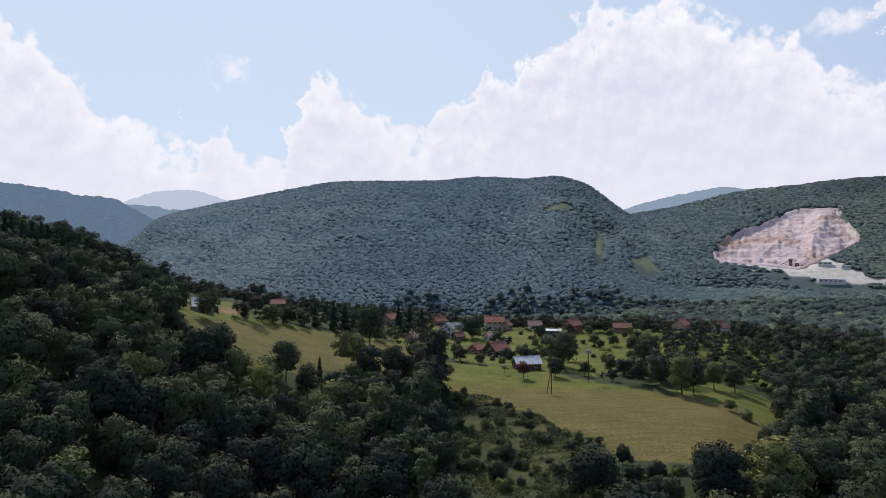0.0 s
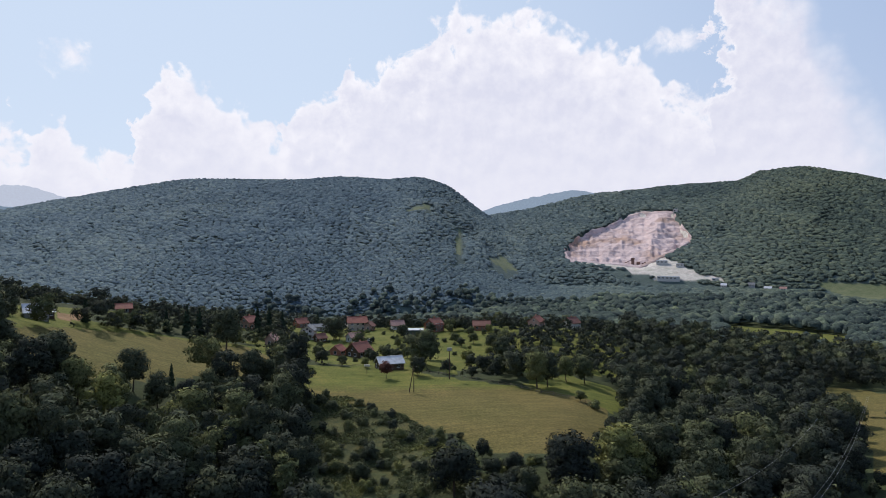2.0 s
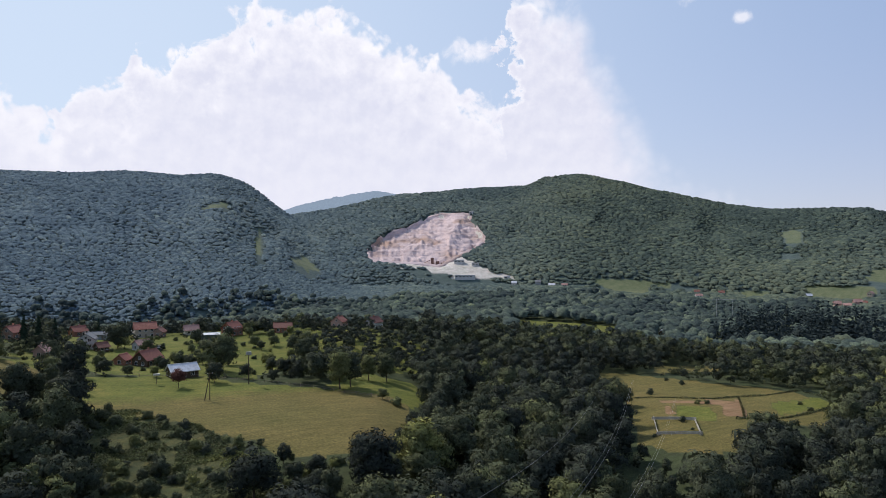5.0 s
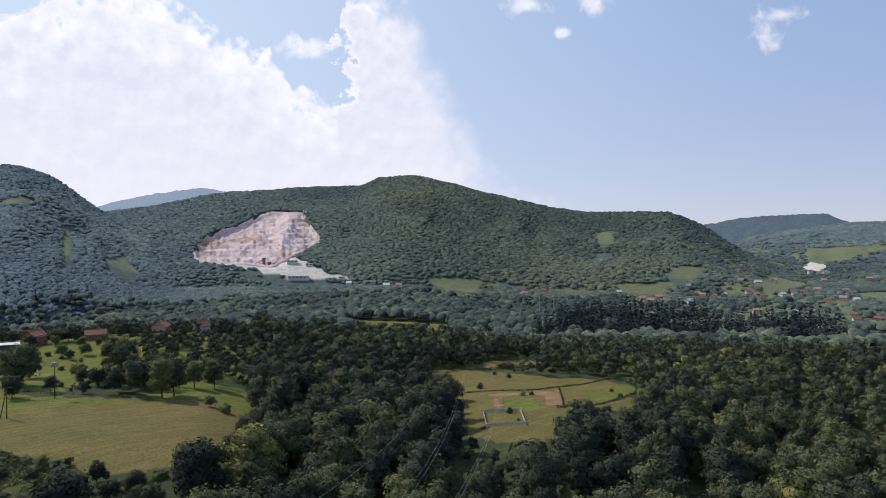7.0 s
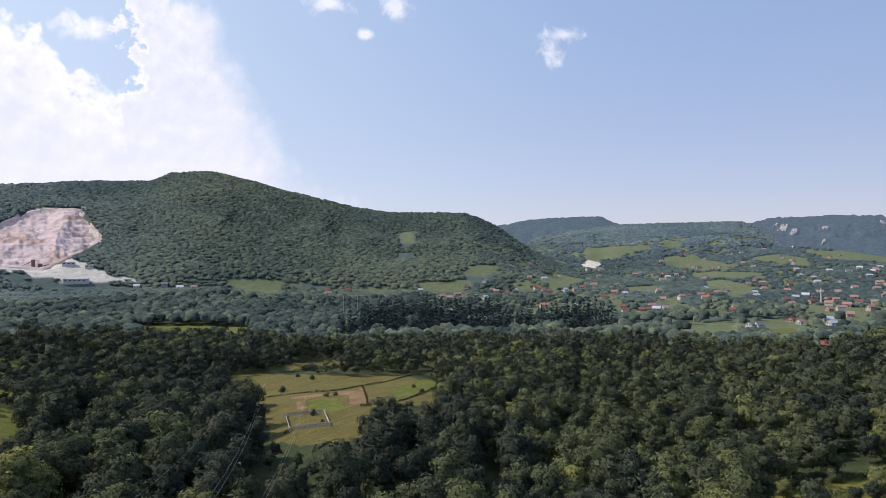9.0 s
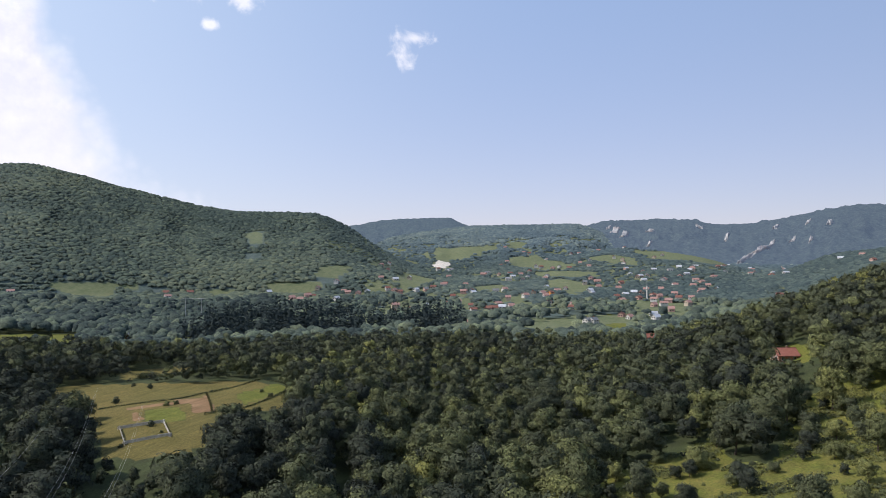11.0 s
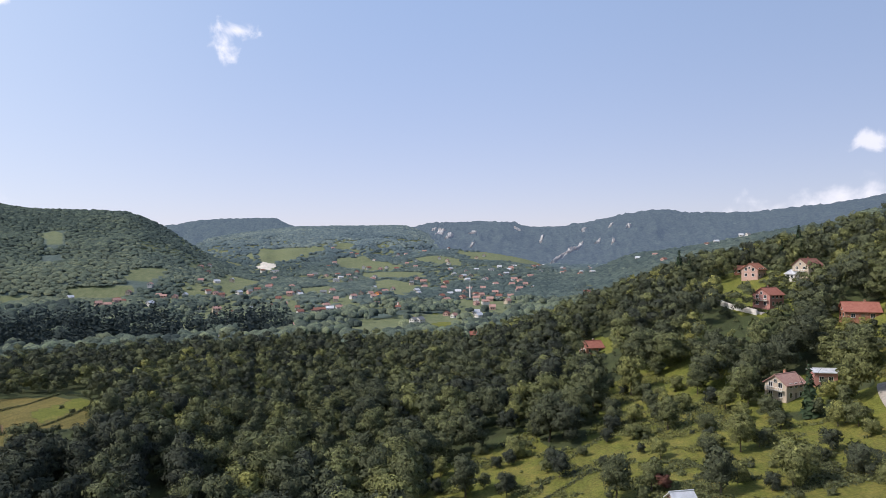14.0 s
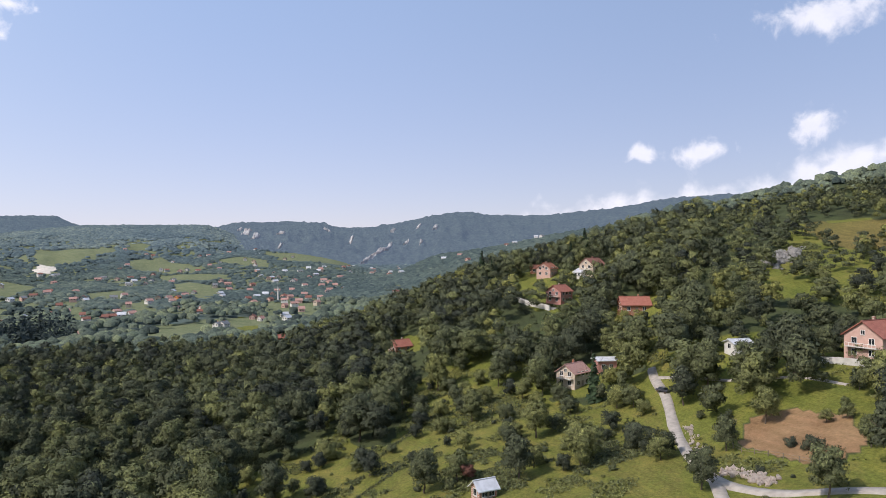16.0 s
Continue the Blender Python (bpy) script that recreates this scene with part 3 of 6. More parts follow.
# grass under scattered trees
GRASSY = [
    [(310, -225), (275, -255), (205, -210), (180, -160), (215, -140), (262, -180)],
    [(200, -86), (150, -74), (118, -63), (92, -56), (62, -70), (70, -110), (105, -132), (150, -132), (200, -108)],
    [(285, -40), (300, -60), (255, -75), (215, -72), (205, -60), (240, -40)],
    [(-118, 290), (-60, 300), (0, 320), (0, 280), (-60, 255), (-100, 235)],
    [(-20, 330), (40, 300), (90, 270), (140, 280), (165, 330), (150, 420), (60, 430), (-10, 420)],
]


def inside(poly, x, y):
    hit = np.zeros(np.shape(x), bool)
    px, py = np.array(poly, float).T
    for i in range(len(px)):
        j = i - 1
        cross = (py[i] > y) != (py[j] > y)
        hit ^= cross & (x < (px[j] - px[i]) * (y - py[i]) / (py[j] - py[i] + 1e-12) + px[i])
    return hit


def from_line(line, x, y):
    """Distance from a broken line on the map."""
    best = np.full(np.shape(x), 1e9)
    for (ax, ay), (bx, by) in zip(line, line[1:]):
        t = np.clip(((x - ax) * (bx - ax) + (y - ay) * (by - ay)) / ((bx - ax) ** 2 + (by - ay) ** 2), 0, 1)
        best = np.minimum(best, np.hypot(x - ax - t * (bx - ax), y - ay - t * (by - ay)))
    return best


def open_land(x, y):
    hit = np.zeros(np.shape(x), bool)
    for _, poly in CLEARINGS:
        hit |= inside(poly, x, y)
    for line in (ROAD, BRANCH, PATH, YARD_LANE):
        hit |= from_line(line, x, y) < 4.5
    return hit


def spare_height(x, y, tall):
    """How tall a tree may grow without hiding a house behind it from the valley's middle."""
    az, d = np.degrees(np.arctan2(x, y)), np.hypot(x, y)
    z = height(x, y)
    limit = np.full(np.shape(x), 99.0)
    sizes = [(h[0], h[1], h[3] * 0.5, h[5]) for h in VILLAGE + VILLAGE_MORE + HILLSIDE] + [(h[0], h[1], 4.0, 5.5) for h in TOWN[:82]]
    for hx, hy, half, wall_h in sizes:
        q = math.hypot(hx, hy)
        foot = float(height(np.array([hx]), np.array([hy]))[0])
        side = np.abs((az - math.degrees(math.atan2(hx, hy)) + 180) % 360 - 180)
        near = (d < q) & (side < np.degrees((half + 0.3 * tall) / d.clip(20)))
        limit = np.where(near, np.minimum(limit, EYE + d * (foot + 0.45 * wall_h - EYE) / q - z), limit)
    return limit


def near_house(x, y, spare):
    hit = np.zeros(np.shape(x), bool)
    for h in VILLAGE + VILLAGE_MORE + HILLSIDE:
        hit |= np.hypot(x - h[0], y - h[1]) < h[3] * 0.62 + spare
    for h in TOWN:
        hit |= np.hypot(x - h[0], y - h[1]) < 5 + spare
    return hit


# houses: place, bearing of the ridge, length, width, wall height, roof height, wall, roof
VILLAGE = [
    (30.6, 412.3, 89, 11, 8.5, 5, 3, 'cream', 'red'), (37.8, 409.9, 25, 6, 5, 3, 2, 'brick', 'brown'), (2.2, 364.1, 10, 8, 7, 4.6, 2.4, 'white', 'grey'), (9.2, 400.2, 86, 9, 5, 2.6, 1.2, 'grey', 'grey'),
    (54.3, 410.8, 88, 7.5, 6, 2.8, 2.4, 'white', 'pink'), (58.1, 373.2, 99, 10, 7, 3.6, 0.5, 'green', 'metal'), (73.2, 391.8, 51, 8.5, 7.5, 4.2, 3, 'brick', 'red'), (100.7, 389.8, 102, 9.5, 7, 2.8, 2.2, 'brick', 'brown'),
    (140.1, 407.4, 44, 8, 7.5, 3.6, 2.8, 'pink', 'red'), (159.9, 399.7, 57, 8.5, 7.5, 4, 3, 'white', 'brown')]

VILLAGE_MORE = [
    (24.6, 317.0, 49, 9, 8, 3, 3.4, 'wood', 'red'), (15.2, 319.7, 33, 5.5, 5, 2.4, 2, 'brick', 'red'), (25.1, 356.4, 64, 6.5, 6, 2.6, 2, 'white', 'pink'), (7.9, 354.3, 61, 5, 4.5, 2.2, 1.8, 'wood', 'brown'),
    (33.6, 278.2, 77, 10, 6.5, 2.6, 2.2, 'wood', 'metal'), (-94.4, 272.2, 63, 7.6, 6.2, 2.5, 2.6, 'grey', 'metal'), (-93.1, 280.4, 64, 4, 4, 2.2, 1, 'wood', 'metal'), (-86.4, 362.4, 72, 7, 6, 2.6, 2, 'wood', 'red'),
    (-28.2, 373.9, 36, 7.5, 6.5, 3.6, 2.6, 'brick', 'red'), (-1.9, 413.1, 60, 7, 6, 3, 2.4, 'brick', 'red'), (-14.2, 323.7, 28, 5, 4.5, 3, 2, 'pink', 'pink')]

HILLSIDE = [
    (568, 255, 150, 5, 4, 2.4, 1.6, 'wood', 'grey'),
    (357.1, -113.5, 133, 9, 8, 4.2, 2.8, 'pink', 'orange'), (374.3, -112.1, 187, 5, 5, 2.5, 1.6, 'brick', 'orange'), (335.2, -130.3, 151, 9.5, 8.5, 5.4, 3, 'cream', 'brown'), (336.5, -125.4, 70, 6, 6, 2.6, 1.6, 'white', 'metal'),
    (301.9, -101.7, 144, 9, 8, 5, 2.6, 'rose', 'red'), (257.8, -117.4, 190, 11, 8, 3, 2.8, 'brick', 'red'), (213.0, -76.4, 145, 8.5, 7, 4.5, 2.4, 'cream', 'pink'), (219.5, -89.6, 182, 6.5, 5, 3.4, 0.7, 'rose', 'metal'),
    (145.5, -126.6, 161, 10, 9, 5.4, 3.2, 'pink', 'red'), (174.7, -109.8, 177, 5.5, 4.5, 2.4, 0.8, 'white', 'metal'), (139.9, -30.9, 162, 4.2, 3.4, 2.3, 1.3, 'brick', 'metal'), (329.7, -32.1, 156, 9, 7, 2.8, 2.6, 'brick', 'red'),
    (556.4, 39.4, 156, 8, 6, 3, 2.2, 'brick', 'red'), (436.6, 436.9, 55, 4.5, 4, 2.6, 2.2, 'wood', 'metal')]

TOWN_0 = [
    (974, 582, 79, 'cream', 'orange'), (1006, 566, 80, 'white', 'red'), (999, 506, 83, 'white', 'metal'), (1029, 484, 134, 'white', 'red'),
    (1032, 435, 107, 'white', 'metal'), (1106, 505, 135, 'white', 'metal'), (887, 547, 128, 'pink', 'red'), (896, 544, 153, 'brick', 'red'),
    (869, 489, 100, 'white', 'metal'), (953, 516, 156, 'brick', 'red'), (962, 503, 82, 'brick', 'pink'), (982, 539, 156, 'brick', 'red'),
    (1018, 467, 105, 'pink', 'pink'), (1003, 450, 150, 'brick', 'red'), (962, 347, 155, 'white', 'red'), (872, 288, 166, 'white', 'red'),
    (813, 266, 141, 'white', 'brown'), (842, 256, 168, 'pink', 'red'), (854, 252, 158, 'pink', 'brown')]

TOWN_1 = [
    (869, 245, 169, 'white', 'metal'), (872, 234, 144, 'white', 'red'), (1060, 361, 91, 'white', 'red'), (1542, 570, 89, 'white', 'metal'),
    (1369, 503, 139, 'pink', 'pink'), (1075, 314, 158, 'white', 'grey'), (1356, 371, 144, 'white', 'metal'), (1480, 451, 158, 'white', 'grey'),
    (886, 161, 174, 'white', 'brown'), (1057, 221, 118, 'orange', 'orange'), (1292, 184, 176, 'pink', 'red'),
    (1100, 165, 121, 'white', 'metal'), (729, 114, 121, 'white', 'grey'), (732, 108, 121, 'white', 'grey'), (828, 90, 103, 'brick', 'brown'),
    (810, 79, 124, 'white', 'pink'), (843, 55, 156, 'white', 'metal'), (789, 49, 126, 'white', 'metal')]

TOWN_2 = [
    (1030, 88, 125, 'pink', 'brown'), (1165, 88, 180, 'white', 'red'), (1005, 66, 181, 'white', 'red'), (1054, 61, 156, 'pink', 'red'),
    (1005, 46, 182, 'brick', 'red'), (1042, 34, 183, 'white', 'brown'), (966, 20, 128, 'brick', 'red'), (1038, 17, 174, 'brick', 'red'),
    (1096, 42, 172, 'pink', 'pink'), (1188, 66, 181, 'white', 'pink'), (1091, 113, 154, 'white', 'metal'), (1110, 102, 179, 'white', 'metal'),
    (1546, 101, 156, 'white', 'metal'), (1518, 67, 157, 'white', 'grey'), (1334, 15, 174, 'brick', 'red'), (1329, 5, 129, 'pink', 'red'),
    (1257, -6, 175, 'brick', 'red'), (1678, 19, 174, 'white', 'metal'), (1565, 29, 183, 'white', 'metal')]

TOWN_3 = [
    (1834, -43, 131, 'white', 'red'), (2339, -71, 176, 'white', 'metal'), (1262, 18, 159, 'pink', 'red'), (1196, 4, 174, 'brick', 'pink'),
    (1605, 52, 183, 'white', 'metal'), (1346, 366, 169, 'white', 'grey'), (1422, 378, 145, 'white', 'metal'), (1481, 376, 160, 'white', 'pink'),
    (899, 38, 172, 'pink', 'red'), (957, 50, 157, 'white', 'red'), (1489, -276, 195, 'white', 'red'), (1473, -238, 194, 'white', 'metal'),
    (1531, -391, 189, 'white', 'red'), (1542, -464, 191, 'white', 'metal'), (1522, -472, 147, 'white', 'grey'), (1540, -413, 175, 'white', 'metal'),
    (1384, -273, 141, 'pink', 'red'), (827, 755, 142, 'white', 'red'), (783, 712, 117, 'brick', 'red')]

TOWN_4 = [
    (850, 730, 134, 'brick', 'red'), (921, 638, 125, 'green', 'metal'), (850, 550, 127, 'brick', 'red'), (902, 555, 153, 'pink', 'red'),
    (852, 538, 152, 'brick', 'red'), (660, 932, 130, 'grey', 'grey'), (668, 906, 131, 'white', 'metal'), (682, 891, 132, 'brick', 'red'),
    (627, 953, 128, 'white', 'metal')]


# trees: kind, place, height
TREES_VILLAGE = [
    ('spruce', -83, 290, 10.9), ('spruce', -49, 311, 13.4), ('spruce', -45, 318, 13.2), ('spruce', -57, 310, 10.5),
    ('broad', -31, 292, 17.5), ('spruce', -22, 343, 15.4), ('spruce', -17, 353, 15.2), ('spruce', -11, 364, 13.6),
    ('tall', -2, 234, 22.7), ('tall', -4, 234, 17.5), ('spruce', -41, 231, 7.3), ('spruce', 8, 423, 10.2),
    ('spruce', 52, 555, 10.1), ('broad', 83, 240, 14.4), ('broad', 88, 243, 13.3), ('broad', 100, 255, 10.6),
    ('broad', 108, 256, 11.7), ('fruit', 64, 261, 5.0), ('red', 30, 258, 6.7), ('fruit', 92, 222, 4.2),
    ('bush', 94, 215, 3.2), ('fruit', 48, 286, 15.4), ('broad', 56, 309, 12.3), ('fruit', 43, 263, 7.9),
    ('fruit', 15, 363, 12.1), ('fruit', 51, 366, 7.6), ('fruit', 82, 391, 7.8), ('fruit', 88, 390, 7.1),
    ('fruit', 99, 333, 9.7), ('fruit', 92, 335, 8.3), ('fruit', 71, 272, 7.5), ('broad', 86, 297, 12.3),
    ('fruit', 27, 345, 7.7), ('fruit', 15, 283, 4.7), ('fruit', 24, 279, 4.6), ('fruit', 7, 287, 6.0),
    ('broad', -72, 293, 8.0), ('broad', -67, 299, 7.9), ('fruit', -61, 306, 7.2), ('broad', -39, 320, 10.1),
    ('fruit', -29, 310, 7.1)]

TREES_SLOPE = [
    ('broad', 212, -8, 15.6), ('bush', 200, 1, 6.1), ('bush', 188, -9, 5.1), ('broad', 153, -20, 10.3),
    ('fruit', 154, -28, 7.4), ('fruit', 177, -34, 5.4), ('fruit', 202, -24, 4.5), ('fruit', 200, -31, 5.1),
    ('broad', 202, -41, 9.6), ('fruit', 228, -41, 6.2), ('bush', 209, 12, 3.5), ('bush', 207, 16, 1.9),
    ('red', 152, -30, 4.4), ('broad', 240, -24, 17.2), ('broad', 249, -38, 14.7), ('broad', 146, -40, 10.3),
    ('broad', 173, -52, 10.3), ('fruit', 146, -54, 10.1), ('bush', 148, -69, 6.4), ('broad', 137, -70, 5.6),
    ('spruce', 192, -75, 14.8), ('fruit', 187, -66, 5.6), ('fruit', 180, -77, 6.6), ('broad', 231, -56, 10.4),
    ('fruit', 216, -48, 6.2), ('fruit', 210, -59, 6.9), ('broad', 209, -65, 8.5), ('bush', 194, -16, 2.4),
    ('fruit', 245, -40, 5.6), ('fruit', 193, -49, 5.5), ('broad', 173, 14, 11.1), ('broad', 169, 4, 6.8),
    ('fruit', 176, -80, 6.4), ('bush', 161, -67, 2.0)]

TREES_ROADSIDE = [
    ('broad', 115, -65, 8.2), ('broad', 150, -109, 15.5), ('broad', 152, -118, 9.3), ('broad', 135, -91, 8.6),
    ('broad', 130, -79, 7.7), ('broad', 97, -76, 8.9), ('fruit', 121, -99, 3.6), ('fruit', 123, -96, 3.1),
    ('bush', 120, -86, 2.1), ('bush', 115, -87, 3.0), ('broad', 164, -94, 13.2), ('broad', 162, -87, 10.1),
    ('broad', 159, -107, 10.1), ('fruit', 132, -111, 4.9), ('broad', 108, -93, 6.1), ('bush', 114, -76, 1.6),
    ('bush', 108, -78, 0.7), ('bush', 100, -80, 1.4), ('bush', 146, -123, 4.1), ('red', 147, -128, 5.2),
    ('broad', 157, -128, 7.3)]

TREES_SKYLINE = [
    ('spruce', -178, 282, 15.8), ('spruce', -176, 283, 14.9), ('spruce', -177, 292, 13.8), ('spruce', -180, 304, 12.5),
    ('spruce', -165, 285, 15.2), ('spruce', -165, 290, 14.0), ('spruce', -164, 295, 12.7), ('spruce', -158, 289, 12.7),
    ('spruce', -167, 311, 11.1), ('spruce', -153, 292, 12.9), ('spruce', -156, 303, 11.4), ('spruce', -193, 296, 14.6),
    ('spruce', 369, -139, 19.5), ('spruce', 385, -84, 21.0), ('spruce', 372, -132, 13.5), ('spruce', 384, -89, 16.2),
    ('spruce', 340, -199, 12.8)]
TOWN = TOWN_0 + TOWN_1 + TOWN_2 + TOWN_3 + TOWN_4
TREES_EDGE = [
    ('broad', 181, 216, 9.5), ('broad', 187, 206, 9.0),
    ('broad', -68, 193, 15.5), ('broad', -65, 201, 16.1), ('broad', -58, 196, 13.1), ('broad', -50, 198, 13.4),
    ('broad', -49, 216, 13.1), ('broad', -41, 210, 10.4), ('broad', -34, 212, 9.4), ('broad', -29, 223, 9.5),
    ('broad', -25, 234, 13.7), ('broad', -17, 235, 14.0), ('broad', -12, 237, 10.8), ('broad', -7, 239, 7.9),
    ('tall', -82, 209, 18.2), ('tall', -88, 212, 17.4), ('tall', -88, 195, 16.9)]


def outlying():
    """Houses strung along lanes among the trees round the town."""
    rng, made = random.Random(12), []
    while len(made) < 120:
        a, d = radians(rng.uniform(64, 96)), rng.uniform(900, 2300)
        d = d if a > radians(74) else d * 0.75
        x, y = d * math.sin(a), d * math.cos(a)
        at = np.array([x]), np.array([y])
        crowded = min([math.hypot(x - h[0], y - h[1]) for h in made + TOWN]) < 14
        if height(*at)[0] > EYE + d * 0.012 or crowded or lattice(at[0] / 90, at[1] / 60, 31)[0] < -0.25:
            continue
        made.append((x, y, rng.choice((80, 100, 130, 150, 165)), rng.choice(("white", "white", "cream", "pink", "grey")), rng.choice(("pink", "brown", "pink", "brown", "red", "metal", "grey"))))
    return made


TOWN = TOWN + outlying()


# ---- ground ----
def put(name, data, mat, parent=None, label="", category="", kind="", group=""):
    """Links a mesh as one object, under a thing or on its own."""
    ob = new(name, data)
    if mat is not None:
        data.materials.append(mat)
    if parent is not None:
        ob.parent = parent
    return tagged(ob, label, category, group, kind)


def part(name, bm, mat, parent, label=""):
    me = bpy.data.meshes.new(name)
    bm.to_mesh(me)
    bm.free()
    return put(name, me, mat, parent, label)


def mesh_of(name, verts, faces, smooth=False, **attributes):
    """A mesh from arrays; faces all with the same number of corners; attributes are one value a vertex."""
    verts, faces = np.asarray(verts, np.float32), np.asarray(faces, np.int32)
    me = bpy.data.meshes.new(name)
    me.vertices.add(len(verts))
    me.vertices.foreach_set("co", verts.ravel())
    n, k = faces.shape
    me.loops.add(n * k)
    me.loops.foreach_set("vertex_index", faces.ravel())
    me.polygons.add(n)
    me.polygons.foreach_set("loop_start", np.arange(0, n * k, k, dtype=np.int32))
    me.polygons.foreach_set("use_smooth", np.full(n, smooth))
    for key, value in attributes.items():
        me.attributes.new(key, "FLOAT", "POINT").data.foreach_set("value", np.asarray(value, np.float32))
    me.update(calc_edges=True)
    me.validate()
    return me


def grid_faces(rows, cols):
    i = np.arange(rows * cols).reshape(rows, cols)
    return np.stack([i[:-1, :-1], i[:-1, 1:], i[1:, 1:], i[1:, :-1]], -1).reshape(-1, 4)


GROWTH = {"meadow_dry": {"dry": 1}, "lawn": {"lawn": 1}, "scrub": {"lawn": 0.3, "dry": 0.42}, "slope": {"lawn": 1, "dry": 0.43}, "soil": {"soil": 1}, "far_field": {"pale": 1}, "scar": {"pale": 0.6}, "rock": {"rock": 1}}


def build_ground():
    az = np.concatenate([np.arange(-180, -44, 4.0), np.arange(-44, 140, 0.42), np.arange(140, 180.1, 4.0)])
    d = np.concatenate([[-3, 12, 30, 50, 70], np.geomspace(85, 700, 120), np.geomspace(710, 4950, 110)])
    d2, a2 = np.meshgrid(d, np.radians(az), indexing="ij")
    x, y = d2 * np.sin(a2), d2 * np.cos(a2)
    z = height(x, y)
    for line, width in ((ROAD, 3.0), (BRANCH, 2.6)):
        near = np.clip(1.6 - from_line(line, x, y) / width, 0, 1)
        z = z - 0.10 * near
    az_deg = np.degrees(a2)
    yards = near_house(x, y, 9) & (d2 < 700)
    pit = (az_deg > 20.5) & (az_deg < 32) & (d2 > 1100) & (d2 < 1750)
    z = z - np.where(pit, 14 * (quarry_cut(az_deg, d2, z - EYE)[1] > 0.9), 0)
    zones = {k: np.zeros(x.shape) for k in ("lawn", "dry", "pale", "soil", "rock", "brush")}
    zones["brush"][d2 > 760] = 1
    zones["lawn"][yards] = 0.75
    for poly in GRASSY:
        hit = inside(poly, x, y)
        zones["lawn"][hit], zones["dry"][hit] = 0.8, 0.3
    for kind, poly in CLEARINGS:
        hit = inside(poly, x, y)
        for key in zones:
            if key == "brush":
                continue
            zones[key][hit] = GROWTH[kind].get(key, 0)
    upper = inside(MEADOWS[1][1], x, y) & (y > 222)
    pit_u, pit_low, pit_high = quarry_span(az_deg)
    zones["rock"][(pit_u > 0) & (pit_u < 1) & (d2 > pit_low - 25) & (d2 < pit_high)] = 1
    zones["lawn"][upper] = 0.9
    zones["dry"][upper] = np.clip(1 - (y[upper] - 222) / 40, 0.1, 1)
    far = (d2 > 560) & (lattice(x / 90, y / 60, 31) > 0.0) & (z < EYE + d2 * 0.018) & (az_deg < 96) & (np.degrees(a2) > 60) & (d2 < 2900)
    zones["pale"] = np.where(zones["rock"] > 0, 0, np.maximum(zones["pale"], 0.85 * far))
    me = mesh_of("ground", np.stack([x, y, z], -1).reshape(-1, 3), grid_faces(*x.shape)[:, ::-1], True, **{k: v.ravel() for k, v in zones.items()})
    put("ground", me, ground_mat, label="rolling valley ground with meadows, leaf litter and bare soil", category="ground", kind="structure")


build_ground()


def distance_material(name, low, high, haze_glow):
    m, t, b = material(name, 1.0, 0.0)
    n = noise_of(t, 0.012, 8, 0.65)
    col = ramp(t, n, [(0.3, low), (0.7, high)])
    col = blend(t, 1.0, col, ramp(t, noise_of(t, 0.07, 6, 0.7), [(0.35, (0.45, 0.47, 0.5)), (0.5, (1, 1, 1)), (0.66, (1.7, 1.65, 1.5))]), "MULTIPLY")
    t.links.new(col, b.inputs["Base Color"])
    # bluish emission stands in for the haze before the ridge
    b.inputs["Emission Color"].default_value = (*haze_glow, 1)
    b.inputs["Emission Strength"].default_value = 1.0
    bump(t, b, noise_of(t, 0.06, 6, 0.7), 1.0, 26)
    return m


def build_range(r, name, mat, label):
    a0, a1 = r["sky"][0][0], r["sky"][-1][0]
    az, s = np.arange(a0, a1 + 0.01, 0.15), np.linspace(0, 1.15, 60)
    s2, a2 = np.meshgrid(s, az, indexing="ij")
    df = r["foot"][0]
    d2 = df + (r["crest"] - df) * s2
    z = ridge(r, a2, d2 + 0.01)
    z = np.where(z < -300, r["foot"][1], z) + EYE + 5 * lattice(a2 * 4, d2 / 90, 41) + 2.5 * lattice(a2 * 12, d2 / 40, 42)
    ar = np.radians(a2)
    me = mesh_of(name, np.stack([d2 * np.sin(ar), d2 * np.cos(ar), z], -1).reshape(-1, 3), grid_faces(*z.shape)[:, ::-1], True)
    put(name, me, mat, label=label, category="mountain", kind="structure")


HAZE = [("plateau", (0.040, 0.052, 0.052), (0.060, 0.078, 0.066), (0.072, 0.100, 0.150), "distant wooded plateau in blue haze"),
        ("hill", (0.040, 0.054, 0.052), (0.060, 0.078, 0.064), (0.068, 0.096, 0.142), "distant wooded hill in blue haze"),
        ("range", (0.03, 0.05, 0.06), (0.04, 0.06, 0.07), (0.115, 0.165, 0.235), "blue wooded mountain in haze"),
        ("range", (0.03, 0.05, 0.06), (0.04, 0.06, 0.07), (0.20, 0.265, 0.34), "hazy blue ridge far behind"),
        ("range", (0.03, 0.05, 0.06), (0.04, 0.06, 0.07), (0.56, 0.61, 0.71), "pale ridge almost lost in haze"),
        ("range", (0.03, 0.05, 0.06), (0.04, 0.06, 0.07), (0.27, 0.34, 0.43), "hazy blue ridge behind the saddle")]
for far_ridge, (word, low, high, haze_glow, label) in zip(DISTANT, HAZE):
    build_range(far_ridge, "backdrop_" + word, distance_material("haze_" + word, low, high, haze_glow), label)


# ---- trees ----
def rand_dirs(rng, n):
    v = rng.normal(size=(n, 3))
    return v / np.linalg.norm(v, axis=1)[:, None]


ICO_V, ICO_F = [], []
_bm = bmesh.new()
bmesh.ops.create_icosphere(_bm, subdivisions=1, radius=1)
ICO_V = np.array([v.co[:] for v in _bm.verts])
ICO_F = np.array([[v.index for v in f.verts] for f in _bm.faces])
_bm.free()


